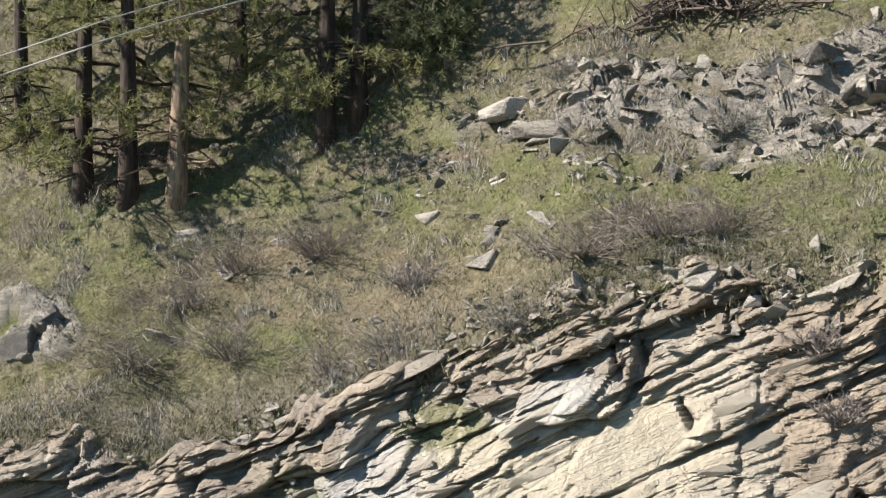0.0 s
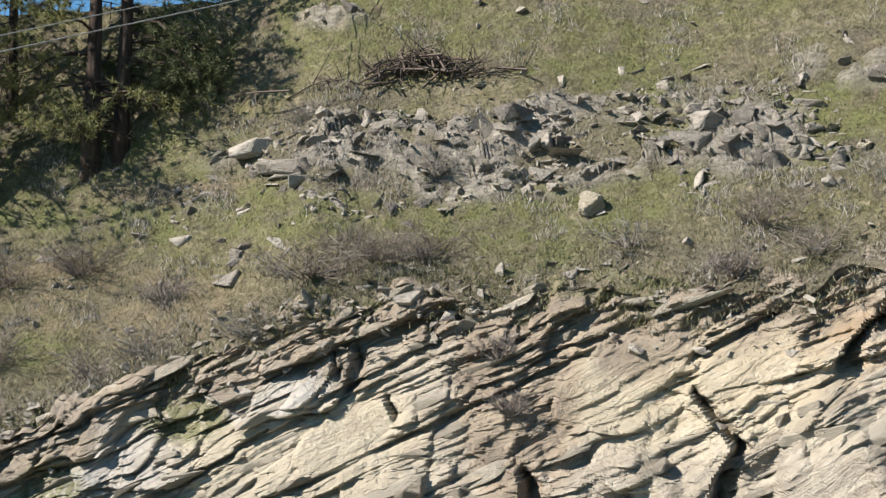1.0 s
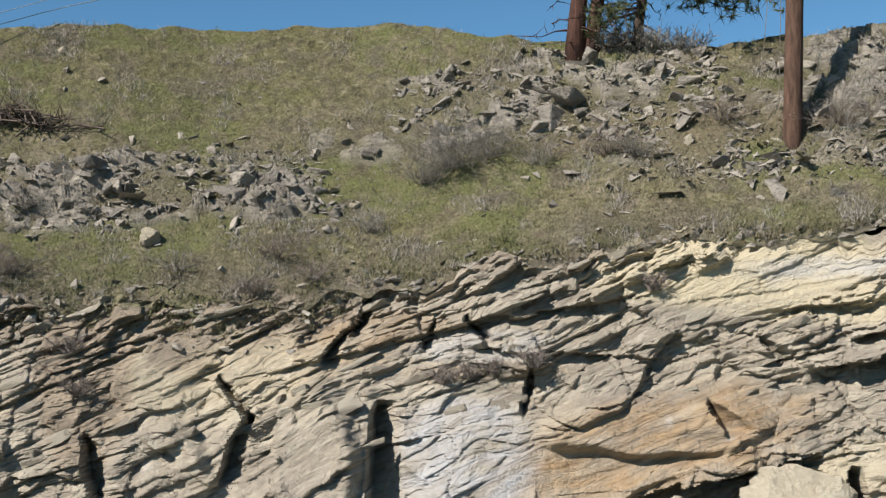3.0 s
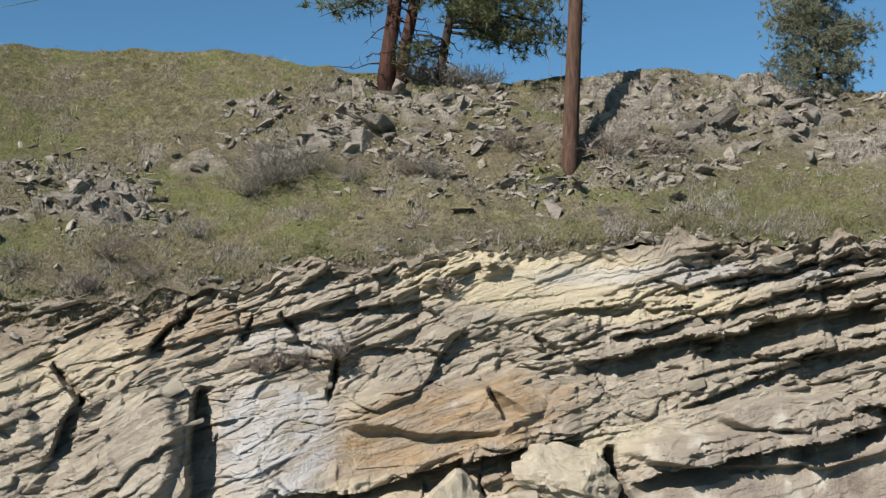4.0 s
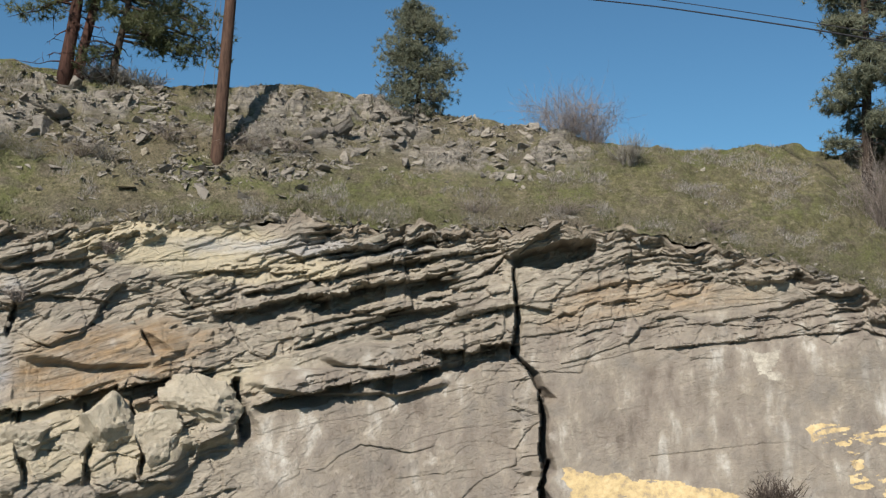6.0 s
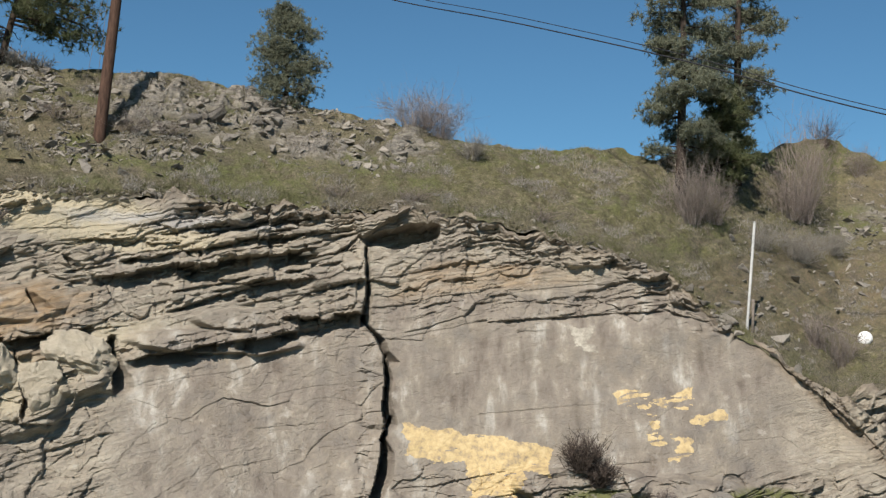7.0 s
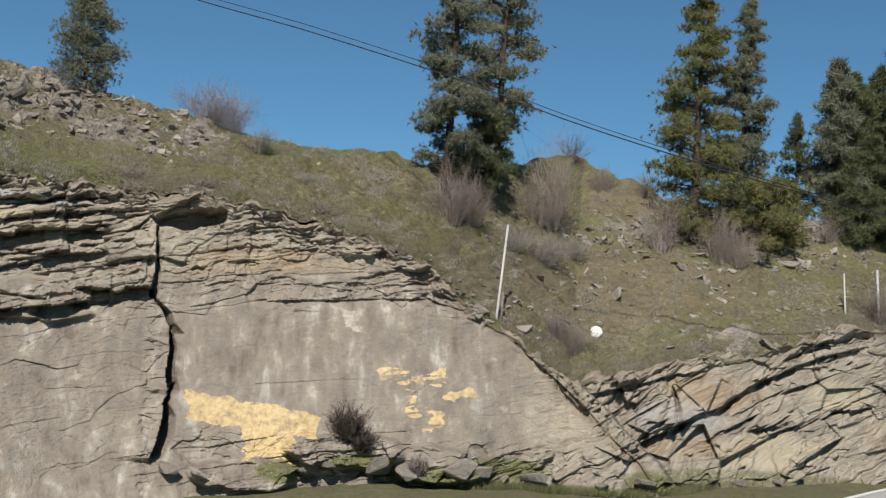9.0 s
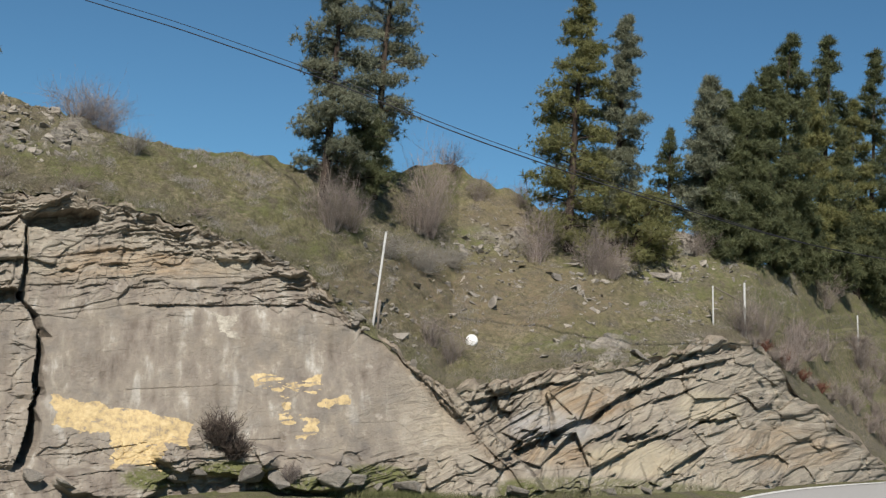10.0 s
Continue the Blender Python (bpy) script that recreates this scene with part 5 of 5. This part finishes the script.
part("bar", mesh_of("bar", *tube([Vector((0, 0, 0)), (rod_b - rod_a) * 0.5 + Vector((0, 0, 0.02)), rod_b - rod_a], [0.016] * 3, 6), RUSTY), rod)
disc = thing("white_disc", spot(3.3, 5.1, 0.14), "round white dish lying at the end of a rod", "disc")
vs, fs = tube([(0, -0.06, 0.0), (0, -0.03, 0.0), (0, 0.03, 0.01), (0, 0.05, 0.01)], [0.12, 0.185, 0.17, 0.10], 24)
part("dish", mesh_of("dish", vs, fs, WHITE, True), disc)
part("clamp", mesh_of("clamp", *tube([(-0.1, 0.04, -0.05), (0.0, 0.05, -0.25)], [0.02, 0.02], 6), RUSTY), disc, "dark clamp below the dish")
for k, (a, e, h, r, mat) in enumerate([(16.5, 5.95, 1.75, 0.042, GALV), (15.0, 6.45, 1.3, 0.03, GALV), (18.6, 5.4, 1.1, 0.03, RUSTY), (20.0, 5.25, 0.9, 0.03, RUSTY), (21.2, 5.0, 1.5, 0.035, GALV), (22.7, 4.6, 1.3, 0.035, GALV)]):
    fp = thing("fence_post", spot(a, e), "pale metal fence post on the slope" if mat is GALV else "weathered fence post on the slope", "fence post", "fence posts")
    part("stake", mesh_of("stake", *tube([(0, 0, -0.3), (0, 0, 0.0), (-0.10 * h * 0.6, 0, h)], [r, r, r * 0.9], 8), mat, True), fp)
    if k == 0:
        part("brace", mesh_of("brace", *tube([(-0.06, 0, h * 0.62), tuple(spot(15.0, 6.45, 1.25) - spot(a, e))], [0.022, 0.022], 6), RUSTY), fp, "sloping brace bar")
for k, zz in enumerate((0.45, 0.8, 1.05)):
    pts = [spot(a, e, zz * f) for a, e, f in ((16.5, 5.95, 1.2), (18.6, 5.4, 0.95), (20.0, 5.25, 0.85), (21.2, 5.0, 1.1), (22.7, 4.6, 1.1), (27, 3.6, 1.1))]
    wire("fence_wire", pts, 0.006, "thin fence wire between the posts", "fence wires")

# ---- stones ----
SHAPES = [rock_mesh("rock", 20 + k, ROCK, 0.35 + 0.06 * (k % 6), 9 + k % 4) for k in range(14)]
PALES = [crag_mesh("pale_rock", 60 + k, PALE) for k in range(6)]


def stone(place, size, rs, label, group, shapes=SHAPES, name="rock", tilt=14, squash=1.0):
    ob = new(name, shapes[rs.randint(len(shapes))])
    ob.matrix_basis = Matrix.Translation(place) @ pose(0, 0, 0, rs.normal(0, tilt), rs.normal(0, tilt) - 8, rs.uniform(0, 360)) @ Matrix.Diagonal((size * rs.uniform(0.8, 1.35), size, size * squash * rs.uniform(0.8, 1.2), 1))
    return tagged(ob, label, "rock", group)


rs = np.random.RandomState(21)
BIG = [(-57.3, 12.1, 0.5), (-56.5, 12.3, 0.62), (-56.1, 11.75, 0.4), (-57.0, 11.8, 0.4), (-55.5, 12.0, 0.35), (-52.1, 12.55, 0.45), (-51.5, 13.1, 0.4), (-51.2, 12.5, 0.35), (-50.6, 12.2, 0.4), (-47.6, 11.85, 0.5), (-47.9, 11.5, 0.36), (-46.5, 12.2, 0.55), (-46.1, 11.6, 0.45), (-47.0, 12.3, 0.4),
       (-48.1, 13.35, 0.34), (-50.2, 11.75, 0.42), (-53.7, 11.6, 0.42), (-55.2, 12.95, 0.35), (-54.9, 12.6, 0.42), (-54.1, 10.85, 0.3), (-54.6, 11.2, 0.36), (-44.3, 13.4, 0.35), (-43.8, 13.1, 0.36), (-56.1, 15.2, 0.35), (-68.4, 8.65, 0.5), (-69.2, 8.4, 0.4), (-62.9, 9.45, 0.24), (-60.9, 8.0, 0.26), (-67.9, 9.95, 0.25),
       (-26.9, 14.0, 0.5), (-27.6, 14.0, 0.45), (-26.0, 13.05, 0.36), (-29.4, 12.55, 0.3), (-32.5, 12.45, 0.5), (-31.9, 12.55, 0.4), (-30.8, 12.95, 0.2), (-40.3, 13.6, 0.45), (-41.5, 13.7, 0.45), (-38.5, 14.7, 0.4), (-37.2, 14.3, 0.45), (-38.0, 14.0, 0.35), (-36.0, 13.8, 0.35), (-19.7, 12.5, 0.45), (-20.4, 12.6, 0.4),
       (-24.8, 14.4, 0.4), (-23.4, 14.2, 0.42), (-28.3, 15.45, 0.3), (-21.6, 13.6, 0.45), (5.0, 10.2, 0.5), (4.4, 10.0, 0.42), (5.7, 10.35, 0.4), (12.6, 9.9, 0.5), (13.4, 10.1, 0.45), (11.8, 9.5, 0.45), (14.5, 10.2, 0.5), (8.5, 4.7, 0.6), (9.7, 5.0, 0.5), (-0.6, 4.7, 0.4), (0.4, 4.1, 0.36), (-4.0, 7.6, 0.4), (-3.2, 6.9, 0.45), (-2.6, 6.2, 0.5)]
for a, e, s in BIG:
    stone(spot(a, e, -0.10 * s), s * 0.44, rs, "angular grey boulder with flat broken faces in the grass", "boulders on the hillside", squash=1.15)
    for _ in range(2):
        stone(spot(a + rs.normal(0, 0.5), e + rs.normal(0, 0.2), -0.03), s * rs.uniform(0.18, 0.4), rs, "angular grey rock broken from the outcrop", "rocks on the hillside")
for a, e, s, sq in ((-56.6, 12.15, 0.52, 0.95), (-57.3, 11.95, 0.45, 0.9), (-47.7, 11.75, 0.34, 1.25), (-47.1, 11.8, 0.36, 1.3), (-46.3, 12.0, 0.38, 1.2), (-46.0, 11.55, 0.36, 1.3), (-52.2, 12.5, 0.4, 1.5), (-51.7, 12.45, 0.36, 1.4), (-69.0, 8.5, 0.55, 1.0),
                    (-27.3, 13.9, 0.5, 1.0), (-26.5, 13.85, 0.55, 0.9), (-23.9, 14.3, 0.5, 0.8), (-41.6, 13.4, 0.4, 1.4), (-40.4, 13.45, 0.42, 1.4), (-37.6, 14.35, 0.5, 0.9)):
    stone(spot(a, e, 0.02), s * 0.72, rs, "large upright grey block of the broken outcrop", "boulders on the hillside", tilt=7, squash=sq)
spread_p, spread_s = [], []
for lo_a, hi_a, lo_e, hi_e, n, s in ((-58.5, -44.5, 11.1, 13.1, 1400, 0.075), (-43, -33, 13.4, 15.6, 1100, 0.075), (-34, -17, 12.3, 15.4, 2000, 0.075), (2, 17, 8.2, 10.9, 900, 0.10), (-3, 16, 4.6, 9.5, 1500, 0.075), (-66, -20, 9.4, 16, 1400, 0.045), (-66, -56, 8.5, 12, 160, 0.07), (-22, -8, 10.5, 13.3, 250, 0.07)):
    for _ in range(n):
        a, e = rs.uniform(lo_a, hi_a), rs.uniform(lo_e, hi_e)
        if vnoise(np.array(a * 0.8), np.array(e * 2.0)) > rs.uniform(0.3, 0.75):
            spread_p.append(spot(a, min(max(e, float(at(EDGE, a)) + 0.05), float(at(CREST, a)) - 0.02), 0.0))
            spread_s.append(s * np.exp(rs.normal(0, 0.5)))
rubble("stone_rubble", spread_p, spread_s, 8, ROCK, "angular grey stones strewn over the slope", 0.55)
edge_p, edge_s = [], []
for _ in range(900):
    a = rs.uniform(-64, -2)
    edge_p.append(spot(a, float(edge_of(a)) + rs.normal(0.08, 0.16), -0.02))
    edge_s.append(0.052 * np.exp(rs.normal(0, 0.5)))
for _ in range(300):
    a = rs.uniform(-66, -45)
    edge_p.append(spot(a, float(edge_of(a)) - rs.rand() ** 1.5 * 1.4, 0.0) + Vector((0.06, -0.05, 0)))
    edge_s.append(0.038 * np.exp(rs.normal(0, 0.5)))
rubble("edge_rubble", edge_p, edge_s, 9, ROCK, "broken rock along the lip of the cliff", 0.5)
for a, e, s in ((-49.9, 10.8, 0.16), (-34.2, 13.2, 0.10), (-35.4, 12.6, 0.10), (-44.0, 11.9, 0.08), (-53.0, 16.0, 0.1), (-24.5, 12.6, 0.09), (-29.0, 12.1, 0.08), (-57.2, 15.0, 0.07)):
    stone(spot(a, e, 0.03), s, rs, "small white stone lying in the grass", "white stones", PALES, "pale_rock")
# loose blocks under the slab and at the foot
stone(on_face(-31.7, 2.86, -0.1), 0.66, rs, "large pale yellowish block wedged below a ledge", "fallen blocks", PALES[:1], "pale_boulder", 4, 0.9)
for a, z, s in ((-41.2, 2.1, 0.5), (-38.2, 2.15, 0.6), (-36.8, 2.0, 0.5), (-35.0, 2.35, 0.75), (-33.6, 2.3, 0.6), (-33.1, 1.9, 0.5)):
    stone(on_face(a, z, -0.25), s * 0.85, rs, "pale rough block standing below the orange slab", "fallen blocks", PALES, "pale_boulder", 6, 1.1)
for a, z, s in ((-10.8, 0.0, 0.5), (-9.8, 0.05, 0.35), (-3.2, 0.15, 0.55), (-2.0, 0.1, 0.4), (-1.0, -0.1, 0.35), (0.6, -0.05, 0.5), (-7.2, 0.1, 0.4), (-6.0, 0.0, 0.5), (6.2, 0.0, 0.35), (8.8, -0.05, 0.3), (10.6, 0.1, 0.4), (4.0, -0.1, 0.3), (12.4, 0.2, 0.3), (-17.8, -0.2, 0.4), (-16.2, -0.35, 0.35)):
    stone(on_face(a, z, 0.12), s * 0.75, rs, "fallen grey block at the foot of the rock face", "fallen blocks", SHAPES, "rock", 8, 1.0)


def slab_piece(a, z, ln, th, dep, shapes, rs):
    dip = math.atan(math.tan(radians(float(at(DIP, a)))))
    ob = new("slab", shapes[rs.randint(len(shapes))])
    ob.matrix_basis = Matrix.Translation(on_face(a, z, -dep * 0.45)) @ pose(0, 0, 0, rs.normal(6, 5), 0, -a + rs.normal(0, 9)) @ pose(0, 0, 0, 0, -math.degrees(dip) + rs.normal(0, 4), 0) @ Matrix.Diagonal((ln, dep, th, 1))
    ob.parent = cliff


PLATES = [rock_mesh("slab", 120 + k, SLAB, 1.0, 12) for k in range(12)]
for lo_a, hi_a, lo_z, hi_z, n in ((-62, -44, 3.6, 6.0, 95), (-44, -31, 3.4, 6.4, 60), (-33, -20.5, 4.2, 6.5, 75), (3, 18, 0.2, 4.6, 60)):
    for _ in range(n):
        a, f = rs.uniform(lo_a, hi_a), rs.rand()
        top = ORIGIN[2] + float(range_of(a, edge_of(a))) * math.sin(radians(float(edge_of(a))))
        z = min(lo_z + (hi_z - lo_z) * f, top - 0.1)
        if any(((a - c[0]) / c[2]) ** 2 + ((z - c[1]) / c[3]) ** 2 < 1.5 for c in CALM):
            continue
        slab_piece(a, z, rs.uniform(0.15, 0.5), rs.uniform(0.03, 0.10), rs.uniform(0.12, 0.28), PLATES, rs)


def scatter_tris(seed, n, draw, size, up):
    """Loose chips: small tetrahedra on the hillside."""
    rs = np.random.RandomState(seed)
    out = []
    for a, e in draw(rs, n):
        p = np.array(spot(a, e, 0.0))
        s = size * np.exp(rs.normal(0, 0.5))
        q = p + rs.normal(0, 1, (4, 3)) * s * np.array((1, 1, up))
        q[3, 2] = p[2] + s * 1.2 * up
        for i, j, k_ in ((0, 1, 3), (1, 2, 3), (2, 0, 3), (0, 2, 1)):
            out.append((q[i], q[j], q[k_]))
    return out


def stony_places(rs, n):
    for _ in range(n):
        k_ = rs.randint(7)
        c = ((-52, 12.1, 5.0, 0.6), (-38, 14.5, 2.6, 0.6), (-26, 14.2, 5, 0.7), (5, 9.5, 4, 1.3), (-32, 12.6, 4, 0.4), (-30, 0, 22, 0), (11, 9.3, 4, 0.9))[k_]
        a = rs.normal(c[0], c[2] * 0.7)
        if k_ == 5:
            a = rs.uniform(-64, -2)
            yield a, float(edge_of(a)) + abs(rs.normal(0, 0.25))
        else:
            yield a, min(max(rs.normal(c[1], c[3]), at(EDGE, a) + 0.1), at(CREST, a) - 0.1)


tagged(new("loose_stones", tri_mesh("loose_stones", scatter_tris(5, 9000, stony_places, 0.035, 0.6), ROCK)), "scattered chips of grey stone on the slope", "stones", kind="stuff")


# ---- grass ----
def blades(seed, n, places, length, width, material, name, label):
    rs = np.random.RandomState(seed)
    a, e = places(rs, n)
    base = ORIGIN + ray_of(a, e) * range_of(a, e)[:, None]
    base[:, 2] += hill_bump(a, e) + 0.03
    m = 7
    base = np.repeat(base, m, 0) + rs.normal(0, 0.045, (n * m, 3)) * np.array((1, 1, 0.2))
    d = rs.normal(0, 0.55, (n * m, 3))
    d[:, 2] = 1.0
    d /= np.linalg.norm(d, axis=1)[:, None]
    s = np.cross(d, rs.normal(size=(n * m, 3)))
    s *= width / np.linalg.norm(s, axis=1)[:, None]
    ln = np.repeat(length * np.exp(rs.normal(0, 0.35, n)), m)[:, None] * rs.uniform(0.5, 1.2, (n * m, 1))
    tagged(new(name, tri_mesh(name, np.stack([base - s, base + s, base + d * ln], 1), material)), label, "grass", kind="stuff")


def anywhere(rs, n):
    a = rs.uniform(-72, 22, n)
    lo, hi = edge_of(a), at(CREST, a)
    keep = vnoise(a * 0.9, (lo + hi)) * 0 + rs.rand(n)
    return a, lo + (hi - lo) * keep ** 1.15 + 0.02


def lip(rs, n):
    a = rs.uniform(-70, 18, n)
    over = np.where(a < -44, rs.rand(n) ** 2 * 1.1, 0.05)
    return a, edge_of(a) + np.abs(rs.normal(0.05, 0.3, n)) - over


blades(1, 34000, anywhere, 0.045, 0.005, GRASS, "dry_grass", "short dry and olive grass tufts over the hillside")
blades(2, 26000, anywhere, 0.045, 0.005, GRASS_GREEN, "green_grass", "short green grass tufts over the hillside")
def tussocks(rs, n):
    a, e = anywhere(rs, n * 6)
    keep = np.argsort(-vnoise(a * 1.1 + 30, e * 1.7) - 0.3 * rs.rand(len(a)))[:n]
    return a[keep], e[keep]


blades(4, 16000, tussocks, 0.10, 0.0045, SAGE, "grey_grass", "patches of grey withered grass on the hillside")
blades(3, 8000, lip, 0.085, 0.005, GRASS, "edge_grass", "taller dry grass along the lip of the cliff")


def foot_grass(seed, n):
    rs = np.random.RandomState(seed)
    a = rs.uniform(-20, 18, n)
    keep = vnoise(a * 0.6 + 3, a * 0) + 0.4 * rs.rand(n) > 0.55
    a = a[keep]
    r = at(REACH, a) * rs.uniform(0.93, 0.985, len(a))
    base = np.stack([np.sin(np.radians(a)) * r, np.cos(np.radians(a)) * r, ground_z(a, r)], 1)
    c = np.repeat(base, 6, 0) + rs.normal(0, 0.05, (len(a) * 6, 3)) * np.array((1, 1, 0.1))
    d = rs.normal(0, 0.4, c.shape)
    d[:, 2] = 1
    s = np.cross(d, rs.normal(size=c.shape))
    s *= 0.008 / np.linalg.norm(s, axis=1)[:, None]
    return np.stack([c - s, c + s, c + d * rs.uniform(0.08, 0.26, (len(c), 1))], 1)


tagged(new("verge_grass", tri_mesh("verge_grass", foot_grass(12, 9000), GRASS_GREEN)), "green grass tufts along the foot of the rock", "grass", kind="stuff")
